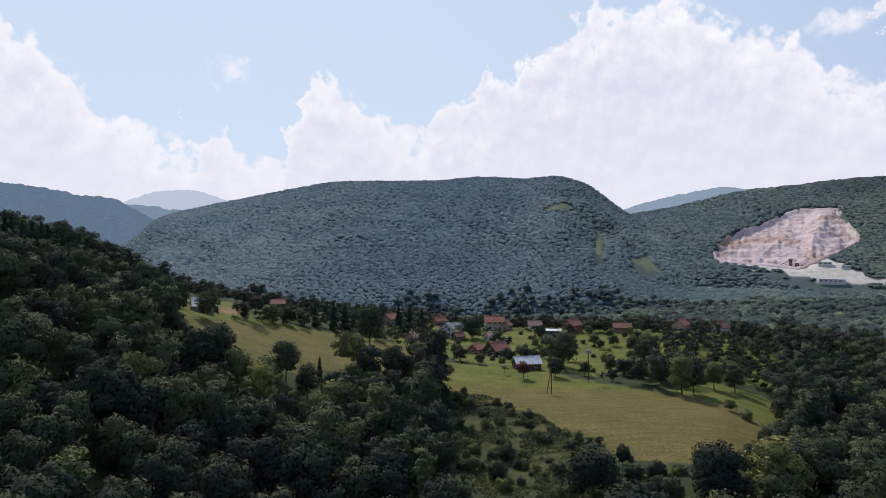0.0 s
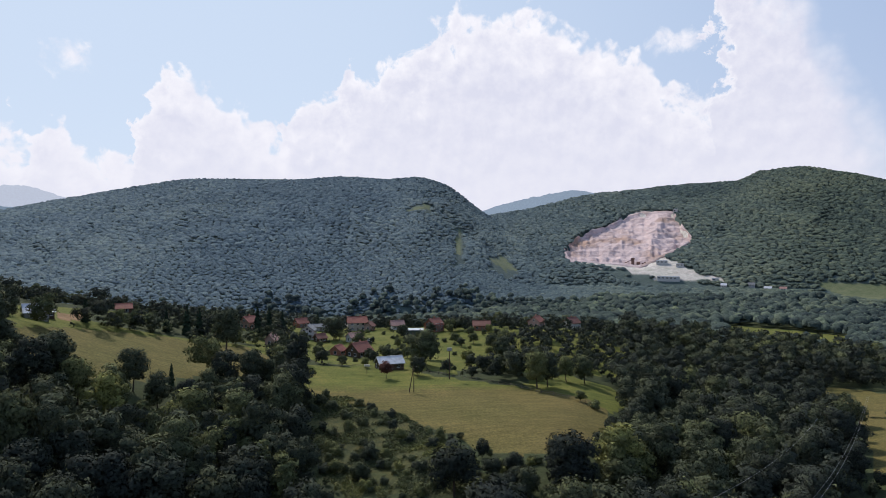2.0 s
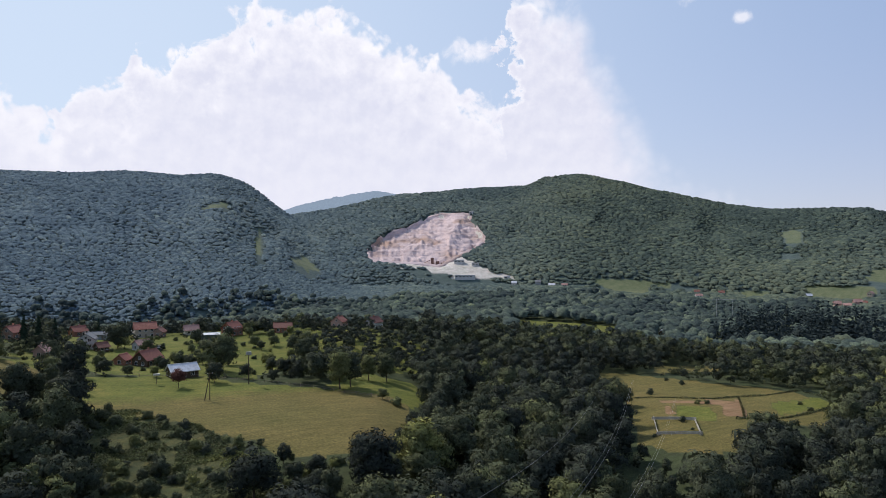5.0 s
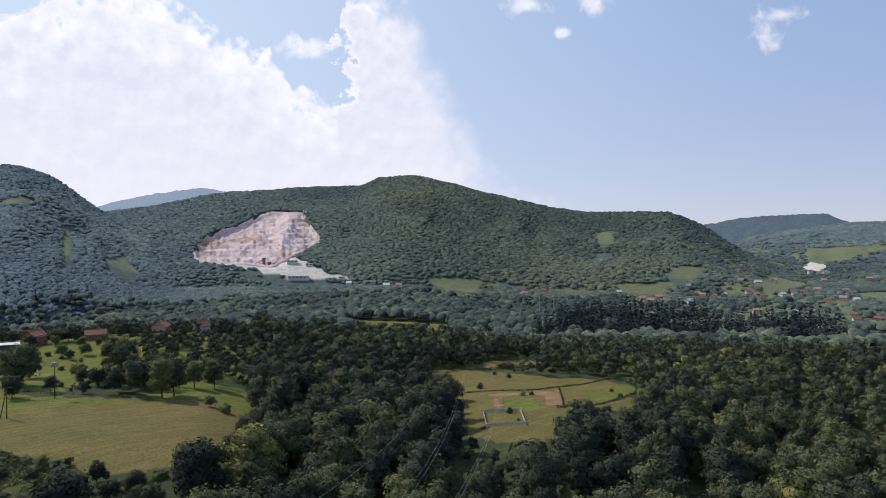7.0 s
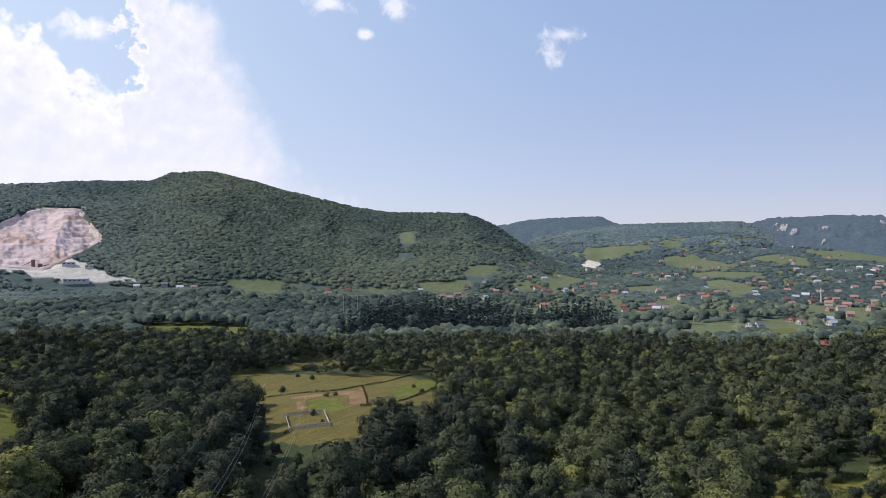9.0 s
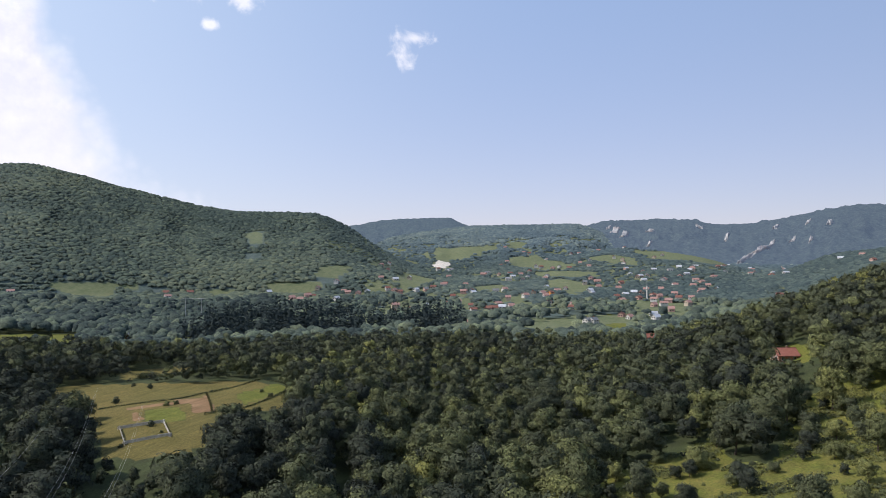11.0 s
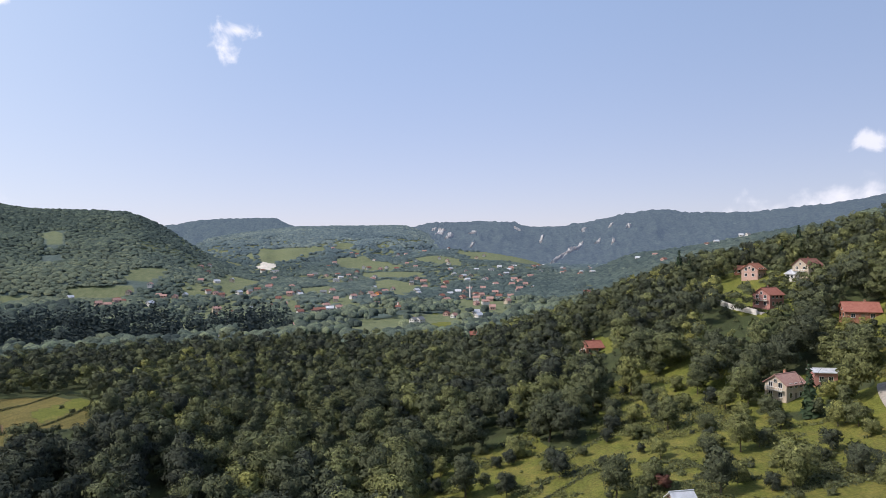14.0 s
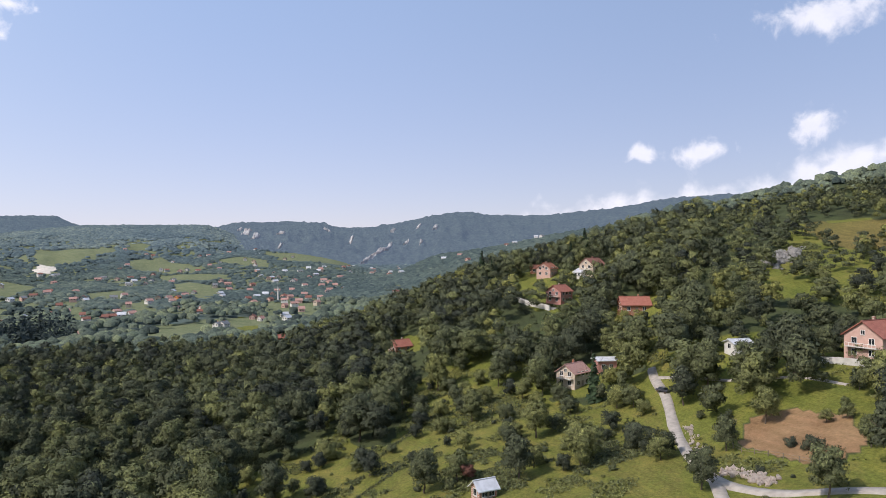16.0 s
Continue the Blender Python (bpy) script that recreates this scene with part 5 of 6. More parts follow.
def sheet_metal(name, colour, rough):
    m, t, b = material(name, rough, 0.5)
    b.inputs["Metallic"].default_value = 0.25
    t.links.new(ramp(t, noise_of(t, 0.6, 5), [(0.35, tuple(c * 0.75 for c in colour)), (0.6, colour)]), b.inputs["Base Color"])
    return m


def plain(name, colour, rough=0.6, spec=0.4):
    m, t, b = material(name, rough, spec)
    t.links.new(ramp(t, noise_of(t, 2.0, 4), [(0.3, tuple(c * 0.8 for c in colour)), (0.7, colour)]), b.inputs["Base Color"])
    return m


WALLS = {"cream": plaster("cream_plaster", (0.48, 0.40, 0.32)), "white": plaster("white_plaster", (0.58, 0.56, 0.53)), "grey": plaster("grey_plaster", (0.36, 0.36, 0.35)),
         "pink": plaster("pink_plaster", (0.50, 0.33, 0.28)), "rose": plaster("rose_plaster", (0.42, 0.21, 0.18)), "brick": bricks("red_brick", (0.36, 0.15, 0.09), (0.28, 0.11, 0.07), (0.42, 0.36, 0.31)),
         "wood": plaster("dark_boards", (0.11, 0.075, 0.05), 0.6), "green": plaster("green_plaster", (0.10, 0.13, 0.11)), "orange": plaster("orange_plaster", (0.62, 0.27, 0.10))}
ROOFS = {"red": tiles("red_tiles", (0.30, 0.105, 0.076), (0.38, 0.16, 0.12)), "orange": tiles("orange_tiles", (0.34, 0.13, 0.082), (0.42, 0.19, 0.13)), "brown": tiles("brown_tiles", (0.20, 0.085, 0.065), (0.27, 0.13, 0.10)),
         "pink": tiles("faded_tiles", (0.36, 0.20, 0.17), (0.46, 0.29, 0.25)), "grey": tiles("grey_tiles", (0.16, 0.17, 0.18), (0.24, 0.25, 0.26)), "metal": sheet_metal("metal_sheet", (0.58, 0.59, 0.62), 0.5)}
WALL_WORDS = {"cream": "cream plastered", "white": "white plastered", "grey": "grey rendered", "pink": "pale pink plastered", "rose": "red rendered", "brick": "red brick", "wood": "dark timber", "green": "dark green", "orange": "orange painted"}
ROOF_WORDS = {"red": "red tiled", "orange": "orange tiled", "brown": "brown tiled", "pink": "faded pinkish tiled", "grey": "grey", "metal": "pale sheet metal"}
glass = bpy.data.materials.new("window_glass")
glass.use_nodes = True
gb = glass.node_tree.nodes["Principled BSDF"]
gb.inputs["Base Color"].default_value, gb.inputs["Roughness"].default_value = (0.02, 0.025, 0.03, 1), 0.08
frame_mat, timber, concrete = plain("white_frame", (0.75, 0.74, 0.72)), plain("weathered_timber", (0.22, 0.18, 0.14), 0.9, 0.1), plaster("concrete", (0.50, 0.49, 0.46), 0.75)


def box(bm, x0, x1, y0, y1, z0, z1):
    v = [bm.verts.new(p) for p in ((x0, y0, z0), (x1, y0, z0), (x1, y1, z0), (x0, y1, z0), (x0, y0, z1), (x1, y0, z1), (x1, y1, z1), (x0, y1, z1))]
    for f in ((3, 2, 1, 0), (4, 5, 6, 7), (0, 1, 5, 4), (1, 2, 6, 5), (2, 3, 7, 6), (3, 0, 4, 7)):
        bm.faces.new([v[i] for i in f])
    return v


def box_part(name, parent, mat, *size, label=""):
    bm = bmesh.new()
    box(bm, *size)
    return part(name, bm, mat, parent, label)


def gable_body(bm, l, w, h, rise):
    v = [bm.verts.new(p) for p in ((-l, -w, -1.5), (l, -w, -1.5), (l, w, -1.5), (-l, w, -1.5), (-l, -w, h), (l, -w, h), (l, w, h), (-l, w, h), (-l, 0, h + rise), (l, 0, h + rise))]
    for f in ((3, 2, 1, 0), (0, 1, 5, 4), (2, 3, 7, 6), (1, 2, 6, 9, 5), (3, 0, 4, 8, 7), (4, 5, 9, 8), (6, 7, 8, 9)):
        bm.faces.new([v[i] for i in f])


def roof_side(bm, l, w, h, rise, sign, thick=0.22, eave=0.55):
    """One slope of the roof, a slab with overhang."""
    k = rise / w
    y1, z1 = sign * (w + eave), h - eave * k
    l = l + eave
    pts = [(-l, 0, h + rise), (l, 0, h + rise), (l, y1, z1), (-l, y1, z1)]
    low = [bm.verts.new((x, y, z + 0.03)) for x, y, z in pts]
    high = [bm.verts.new((x, y, z + 0.03 + thick)) for x, y, z in pts]
    bm.faces.new(low if sign > 0 else low[::-1])
    bm.faces.new(high[::-1] if sign > 0 else high)
    for i in range(4):
        j = (i + 1) % 4
        bm.faces.new((low[i], low[j], high[j], high[i]))
    bmesh.ops.recalc_face_normals(bm, faces=bm.faces)


def window(parent, x, y, z, ux, uy, wide=1.1, tall=1.25, deep=True):
    """A window on the wall whose outward direction is (ux, uy)."""
    tx, ty = -uy, ux

    def slab(a0, a1, z0, z1, out0, out1):
        bm = bmesh.new()
        q = [(x + tx * a + ux * o, y + ty * a + uy * o) for o in (out0, out1) for a in (a0, a1)]
        v = [bm.verts.new((*q[i], zz)) for zz in (z0, z1) for i in (0, 1, 3, 2)]
        for f in ((3, 2, 1, 0), (4, 5, 6, 7), (0, 1, 5, 4), (1, 2, 6, 5), (2, 3, 7, 6), (3, 0, 4, 7)):
            bm.faces.new([v[i] for i in f])
        bmesh.ops.recalc_face_normals(bm, faces=bm.faces)
        return bm
    if not deep:
        part("window", slab(-wide / 2, wide / 2, z - tall / 2, z + tall / 2, -0.05, 0.06), glass, parent)
        return
    frame_ob = part("window", slab(-wide / 2 - 0.09, wide / 2 + 0.09, z - tall / 2 - 0.09, z + tall / 2 + 0.09, -0.05, 0.05), frame_mat, parent)
    part("pane", slab(-wide / 2, -0.04, z - tall / 2, z + tall / 2, 0.0, 0.065), glass, frame_ob)
    part("pane", slab(0.04, wide / 2, z - tall / 2, z + tall / 2, 0.0, 0.065), glass, frame_ob)
    part("sill", slab(-wide / 2 - 0.15, wide / 2 + 0.15, z - tall / 2 - 0.17, z - tall / 2 - 0.09, 0.0, 0.16), concrete, frame_ob)


def house(x, y, ridge_az, length, width, wall_h, rise, wall, roof, group, near=True, what="house"):
    z = float(height(np.array([x]), np.array([y]))[0])
    root = new(what)
    storeys = "two-storey" if wall_h > 4 else "low"
    tagged(root, f"{storeys} {WALL_WORDS[wall]} {what} with {ROOF_WORDS[roof]} roof", what, group)
    root.matrix_basis = Matrix.LocRotScale((x, y, z), Euler((0, 0, radians(90 - ridge_az))), None)
    l, w = length / 2, width / 2
    bm = bmesh.new()
    gable_body(bm, l, w, wall_h, rise)
    part("wall", bm, WALLS[wall], root)
    for sign in (1, -1):
        bm = bmesh.new()
        roof_side(bm, l, w, wall_h, rise, sign)
        slope = part("roof_slope", bm, ROOFS[roof], root)
        if sign > 0 and wall_h > 2.7 and roof != "metal":
            cz = wall_h + rise * 0.55
            chimney = box_part("chimney", slope, WALLS["brick"], l * 0.3, l * 0.3 + 0.6, w * 0.25, w * 0.25 + 0.6, cz, wall_h + rise + 0.9)
    if near:
        bm = bmesh.new()
        box(bm, -l - 0.6, l + 0.6, -0.16, 0.16, wall_h + rise + 0.16, wall_h + rise + 0.36)
        part("ridge_cap", bm, ROOFS[roof], root)
    levels = [1.5] + ([4.2] if wall_h > 4 else [])
    levels = levels if near or math.hypot(x, y) < 900 else levels[-1:]
    for lev in levels:
        for sx in (-1, 1):
            for a in ((-0.45, 0.45) if width > 6 else (0.0,)):
                window(root, sx * l, a * w, lev, sx, 0, 1.2, 1.3, near)
        for sy in (-1, 1):
            for a in ((-0.55, 0.0, 0.55) if length > 8 and near else (-0.4, 0.4)):
                if lev < 2 and a == 0.0 and sy < 0:
                    continue
                window(root, a * l, sy * w, lev, 0, sy, 1.2, 1.3, near)
    if rise > 2.3 and near:
        for sx in (-1, 1):
            window(root, sx * l, 0.0, wall_h + 0.75, sx, 0, 0.9, 0.95)
    if near:
        box_part("door", root, timber, -0.5, 0.5, -w - 0.06, -w + 0.05, 0, 2.05, label="brown timber door")
    if wall_h > 4.4 and near:
        balcony = box_part("balcony", root, concrete, -l - 1.2, -l, -w * 0.8, w * 0.8, 2.62, 2.78)
        for k in range(9):
            a = -w * 0.8 + k * w * 0.2
            box_part("baluster", balcony, frame_mat, -l - 1.16, -l - 1.10, a - 0.03, a + 0.03, 2.78, 3.6)
        box_part("handrail", balcony, frame_mat, -l - 1.18, -l - 1.08, -w * 0.8, w * 0.8, 3.6, 3.68)
    return root


for row in VILLAGE + VILLAGE_MORE:
    house(*row, "houses of the hamlet", what="house" if row[3] > 6 else "shed")
for row in HILLSIDE:
    house(*row, "houses on the hillside", what="house" if row[3] > 6.6 else "shed")
rng_town = random.Random(8)
for tx, ty, az, wall, roof in TOWN:
    wall = rng_town.choice(("cream", "white", "pink")) if wall == "brick" else wall
    # red roofs swapped for duller ones, haze put into the tile colour
    roof = rng_town.choice(("pink", "pink", "brown")) if roof in ("red", "orange") else roof
    far = 1.0 if math.hypot(tx, ty) < 1300 else 1.15
    house(tx, ty, az, rng_town.uniform(7.2, 10) * far, rng_town.uniform(6, 7.4) * far, rng_town.choice((3.0, 4.0, 4.8)) * far, rng_town.uniform(2.0, 2.8), wall, roof, "houses of the town", near=False)


def minaret(x, y):
    z = float(height(np.array([x]), np.array([y]))[0])
    root = tagged(new("minaret"), "slim white minaret with a pointed grey cap", "minaret")
    root.location = (x, y, z)
    for word, mat, stages in (("shaft", WALLS["white"], ((1.5, -1), (1.35, 4), (1.1, 4.6), (1.0, 15.5))), ("gallery", concrete, ((1.1, 15.5), (1.7, 16), (1.7, 17.0), (1.6, 17.02))),
                              ("upper_shaft", WALLS["white"], ((0.85, 17.02), (0.8, 20.5))), ("cap", ROOFS["grey"], ((1.0, 20.5), (0.05, 25)))):
        bm = bmesh.new()
        rings = [[bm.verts.new((r * math.cos(k * math.tau / 12), r * math.sin(k * math.tau / 12), h)) for k in range(12)] for r, h in stages]
        for low, high in zip(rings, rings[1:]):
            for k in range(12):
                bm.faces.new((low[k], low[k - 11], high[k - 11], high[k]))
        bm.faces.new(rings[-1])
        bm.faces.new(rings[0][::-1])
        part(word, bm, mat, root)


minaret(1020, 76)


# ---- the quarry ----
def limestone(name, low, high, rust, scale=0.03):
    m, t, b = material(name, 0.95, 0.15)
    n = noise_of(t, scale, 9, 0.68)
    col = ramp(t, n, [(0.25, low), (0.5, high), (0.75, tuple(min(1, c * 1.12) for c in high))])
    c = t.nodes.new("ShaderNodeTexCoord")
    flat = node(t, "ShaderNodeMapping", Scale=(0.25, 0.25, 5.5))
    t.links.new(c.outputs["Object"], flat.inputs[0])
    strata = node(t, "ShaderNodeTexNoise", Scale=scale, Detail=7.0, Roughness=0.65)
    t.links.new(flat.outputs[0], strata.inputs["Vector"])
    col = blend(t, 0.5, col, ramp(t, strata.outputs[0], [(0.32, (0.62, 0.58, 0.56)), (0.5, (1, 1, 1)), (0.7, (1.22, 1.22, 1.24))]), "MULTIPLY")
    col = blend(t, ramp(t, noise_of(t, scale * 0.35, 4, 0.5), [(0.52, (0, 0, 0)), (0.68, (1, 1, 1))]), col, rust)
    t.links.new(col, b.inputs["Base Color"])
    bump(t, b, noise_of(t, scale * 4, 8, 0.7), 0.8, 3.0)
    return m


quarry_rock = limestone("quarry_limestone", (0.33, 0.24, 0.22), (0.56, 0.44, 0.425), (0.40, 0.27, 0.21))
grey_rock = limestone("weathered_limestone", (0.13, 0.13, 0.13), (0.27, 0.26, 0.25), (0.22, 0.19, 0.16), 0.25)
cliff_rock = limestone("pale_cliff", (0.22, 0.23, 0.25), (0.38, 0.375, 0.38), (0.31, 0.28, 0.27), 0.02)


def build_quarry():
    az, s = np.linspace(21.2, 31.15, 230), np.linspace(-0.02, 1.0, 150)
    s2, a2 = np.meshgrid(s, az, indexing="ij")
    _, low, high = quarry_span(a2)
    d2 = low - 4 + (high + 6 - low) * s2
    ar = np.radians(a2)
    x, y = d2 * np.sin(ar), d2 * np.cos(ar)
    z = height(x, y)
    edge = np.minimum(np.minimum(s2 + 0.02, 1 - s2) / 0.03, np.minimum(a2 - 21.2, 31.15 - a2) / 0.1)
    z = z + np.clip(edge, 0, 1) * 1.2 - 6 * (edge < 0.02)
    root = tagged(new("quarry"), "open limestone quarry with stepped pinkish-white benches", "quarry")
    for i in range(0, 149, 25):
        rows = slice(i, min(i + 26, 150))
        piece = np.stack([x[rows], y[rows], z[rows]], -1)
        me = mesh_of("bench", piece.reshape(-1, 3), grid_faces(*piece.shape[:2])[:, ::-1], True)
        put("bench", me, quarry_rock, root)


build_quarry()


def hall(x, y, az, length, width, tall, name, label, mat, roof):
    z = float(height(np.array([x]), np.array([y]))[0])
    root = tagged(new(name), label, "industrial building", "quarry buildings")
    root.matrix_basis = Matrix.LocRotScale((x, y, z), Euler((0, 0, radians(90 - az))), None)
    box_part("wall", root, mat, -length / 2, length / 2, -width / 2, width / 2, -3, tall)
    box_part("roof", root, roof, -length / 2 - 0.5, length / 2 + 0.5, -width / 2 - 0.5, width / 2 + 0.5, tall, tall + 0.7)
    for k in range(int(length / 6)):
        a = -length / 2 + 3 + k * 6
        box_part("window", root, glass, a - 1.4, a + 1.4, -width / 2 - 0.06, -width / 2 + 0.05, tall * 0.45, tall * 0.75)


hall(592, 1076, 118, 18, 9, 5, "workshop", "white quarry workshop with a flat pale roof", WALLS["white"], ROOFS["metal"])
hall(568, 1012, 119, 34, 10, 5, "long_shed", "long white quarry shed with a pale roof", WALLS["white"], ROOFS["metal"])
hall(611, 1052, 119, 12, 8, 4, "workshop", "white quarry workshop with a flat pale roof", WALLS["white"], ROOFS["metal"])
hall(627, 975, 119, 10, 6, 4, "workshop", "small white quarry hut with a pale roof", WALLS["white"], ROOFS["metal"])
hall(783, 1366, 120, 9, 7, 8, "hut", "small white hut on the upper quarry edge", WALLS["white"], ROOFS["metal"])


def crusher(x, y):
    z = float(height(np.array([x]), np.array([y]))[0])
    root = tagged(new("stone_crusher"), "rusty stone crushing plant with towers and conveyor", "machine", "quarry buildings")
    root.matrix_basis = Matrix.LocRotScale((x, y, z), Euler((0, 0, radians(-28))), Vector((0.62, 0.62, 0.62)))
    rust = plaster("rusty_steel", (0.24, 0.15, 0.12), 0.5)
    box_part("tower", root, rust, -4, 4, -4, 4, -3, 15)
    box_part("tower_head", root, rust, -5, 5, -5, 5, 15, 19)
    box_part("hopper", root, rust, 10, 20, -5, 5, -3, 9)
    for k in range(4):
        a = 24 + k * 7
        box_part("screen_house", root, rust, a, a + 5, -4, 4, -3, 5 + (k % 2) * 3)
    bm = bmesh.new()
    v = box(bm, -30, -4, -1.2, 1.2, 0, 1.6)
    for p in v:
        p.co.z += (p.co.x + 30) * 0.5
    part("conveyor", bm, rust, root)


crusher(560, 1118)


def cliff(az, d, wide, deep, lean, seed):
    """A bare rock face on the far plateau."""
    r = DISTANT[0]
    u, v = np.meshgrid(np.linspace(-1, 1, 34), np.linspace(-1, 1, 26))
    rag = 1 + 0.28 * lattice(u * 3 + seed, v * 3, seed) + 0.18 * lattice(u * 8, v * 8 + seed, seed)
    a = az + (u * wide + v * lean) * rag
    dd = d + v * deep * rag
    edge = np.clip((1.0 - np.maximum(np.abs(u), np.abs(v))) / 0.25, 0, 1)
    z = ridge(r, a, dd) + EYE + 7 * edge + 5 * lattice(a * 20, dd / 22, seed + 3) * edge - 8 * (1 - edge)
    ar = np.radians(a)
    me = mesh_of("cliff", np.stack([dd * np.sin(ar), dd * np.cos(ar), z], -1).reshape(-1, 3), grid_faces(*z.shape)[:, ::-1], False)
    put("cliff", me, cliff_rock, label="pale bare limestone cliff on the wooded plateau", category="cliff", group="cliffs of the plateau")


for row in [(92.9, 2560, 0.22, 110, 0.5, 2), (93.7, 2680, 0.26, 120, 0.5, 3), (94.5, 2850, 0.22, 110, 0.4, 12), (83.3, 3510, 0.3, 110, 0.2, 4), (84.0, 3300, 0.28, 110, 0.2, 5), (82.8, 3680, 0.14, 50, 0.1, 13),
            (86.0, 3390, 0.28, 70, 0.15, 6), (85.9, 2900, 0.15, 40, 0.1, 7), (91.6, 3300, 0.14, 60, 0.1, 8), (95.0, 3510, 0.16, 60, 0.1, 9), (97.1, 3460, 0.16, 40, 0.1, 10), (89.6, 3510, 0.3, 16, 0.0, 11),
            (96.1, 2980, 0.16, 50, 0.1, 14), (97.3, 2850, 0.12, 50, 0.1, 15), (98.5, 3280, 0.16, 40, 0.1, 16)]:
    cliff(*row)

# ---- roads and walls ----
gravel = plaster("pale_gravel", (0.34, 0.31, 0.28), 0.7)


def smooth_line(line, step):
    pts = []
    for i in range(len(line) - 1):
        p0, p1, p2, p3 = (np.array(line[min(max(j, 0), len(line) - 1)], float) for j in (i - 1, i, i + 1, i + 2))
        n = max(2, int(np.hypot(*(p2 - p1)) / step))
        for t in np.linspace(0, 1, n, endpoint=False):
            pts.append(0.5 * (2 * p1 + (p2 - p0) * t + (2 * p0 - 5 * p1 + 4 * p2 - p3) * t * t + (3 * p1 - p0 - 3 * p2 + p3) * t ** 3))
    pts.append(np.array(line[-1], float))
    return np.array(pts)


def ribbon(name, line, width, label, mat=gravel):
    p = smooth_line(line, 2.0)
    d = np.gradient(p, axis=0)
    n = np.stack([-d[:, 1], d[:, 0]], -1) / np.linalg.norm(d, axis=1)[:, None]
    wob = 1 + 0.10 * lattice(np.arange(len(p)) / 2.5, np.zeros(len(p)), 61)
    rows = []
    mid = height(p[:, 0], p[:, 1])
    for k, drop in ((-0.62, -0.5), (-0.5, 0.16), (0, 0.24), (0.5, 0.16), (0.62, -0.5)):
        q = p + n * (width * k * wob)[:, None]
        rows.append(np.stack([q[:, 0], q[:, 1], 0.5 * mid + 0.5 * height(q[:, 0], q[:, 1]) + drop], -1))
    me = mesh_of(name, np.stack(rows).reshape(-1, 3), grid_faces(5, len(p)), True)
    put(name, me, mat, label=label, category="road", kind="structure")


ribbon("road", ROAD, 2.3, "narrow pale gravel road along the slope")
ribbon("road", BRANCH, 2.2, "narrow pale gravel road branching off")
ribbon("path", PATH, 1.1, "pale footpath between the gardens")
ribbon("path", YARD_LANE, 2.6, "pale driveway to the red house")


def wall_run(name, line, tall, thick, mat, label, step=4.0, lift=0.0, category="wall"):
    """A low wall in straight panels, each a part."""
    p = smooth_line(line, step)
    root = tagged(new(name), label, category)
    for a, b in zip(p, p[1:]):
        za, zb = (float(height(np.array([q[0]]), np.array([q[1]]))[0]) + lift for q in (a, b))
        n = np.array([-(b - a)[1], (b - a)[0]])
        n = n / np.linalg.norm(n) * thick / 2
        bm = bmesh.new()
        low = [bm.verts.new((*(q + s * n), z - 0.8)) for q, z, s in ((a, za, -1), (b, zb, -1), (b, zb, 1), (a, za, 1))]
        high = [bm.verts.new((*(q + s * n), z + tall)) for q, z, s in ((a, za, -1), (b, zb, -1), (b, zb, 1), (a, za, 1))]
        bm.faces.new(low[::-1])
        bm.faces.new(high)
        for i in range(4):
            j = (i + 1) % 4
            bm.faces.new((low[i], low[j], high[j], high[i]))
        bmesh.ops.recalc_face_normals(bm, faces=bm.faces)
        part("panel", bm, mat, root)
    return root


wall_run("retaining_wall", [(324, -87), (309, -88.5), (292, -94)], 2.2, 0.5, WALLS["white"], "long white retaining wall below the red house")
wall_run("retaining_wall", [(152, -117), (143, -121), (136, -119)], 1.6, 0.4, concrete, "grey concrete garden wall below the pink house")
wall_run("garden_wall", [(244, -60), (252, -66), (259, -70)], 0.9, 0.3, concrete, "low pale concrete garden wall among trees")


def fence(name, line, gap, tall, label, rails=2, mat=timber, boards=False):
    p = smooth_line(line, gap)
    root = tagged(new(name), label, "fence")
    z = height(p[:, 0], p[:, 1])
    for (px, py), pz in zip(p, z):
        bm = bmesh.new()
        box(bm, px - 0.07, px + 0.07, py - 0.07, py + 0.07, pz - 0.4, pz + tall)
        part("post", bm, mat, root)
    for a, b, za, zb in zip(p, p[1:], z, z[1:]):
        for k in range(rails):
            h = tall * (k + 0.9) / (rails + 0.15)
            half = 0.22 if boards else 0.03
            n = np.array([-(b - a)[1], (b - a)[0]])
            n = n / (np.linalg.norm(n) + 1e-9) * 0.03
            bm = bmesh.new()
            v = [bm.verts.new((*(q + s * n), zz + h + e * half)) for e in (-1, 1) for q, zz, s in ((a, za, -1), (b, zb, -1), (b, zb, 1), (a, za, 1))]
            for f in ((3, 2, 1, 0), (4, 5, 6, 7), (0, 1, 5, 4), (1, 2, 6, 5), (2, 3, 7, 6), (3, 0, 4, 7)):
                bm.faces.new([v[i] for i in f])
            part("board" if boards else "rail", bm, mat, root)


pale_wood = plaster("bleached_boards", (0.50, 0.47, 0.42), 0.7)
fence("garden_fence", [(178, 182), (178.3, 181.6), (185.7, 171.4), (186, 171), (185.7, 170.6), (173.3, 156.9), (173, 156.5), (172.7, 156.9), (165.3, 166.3), (165, 166.7), (165.3, 167.1), (177.7, 181.6), (178, 182)], 3.2, 1.1, "bleached board fence round a vegetable garden", 2, pale_wood, True)
fence("meadow_fence", [(-13, 292), (19, 281), (39, 275), (47, 269.5), (56.5, 261.5), (70.5, 248), (77, 240.5), (85, 229), (97, 219)], 4.5, 1.2, "thin wire fence on wooden posts along the meadow", 2)
fence("plot_fence", [(110, -83), (120, -81.5), (130, -80.5), (141, -88)], 3.0, 1.1, "thin post fence round the bare brown plot", 2)

# ---- poles and wires ----
old_wood = plain("pole_wood", (0.10, 0.075, 0.055), 0.9, 0.1)
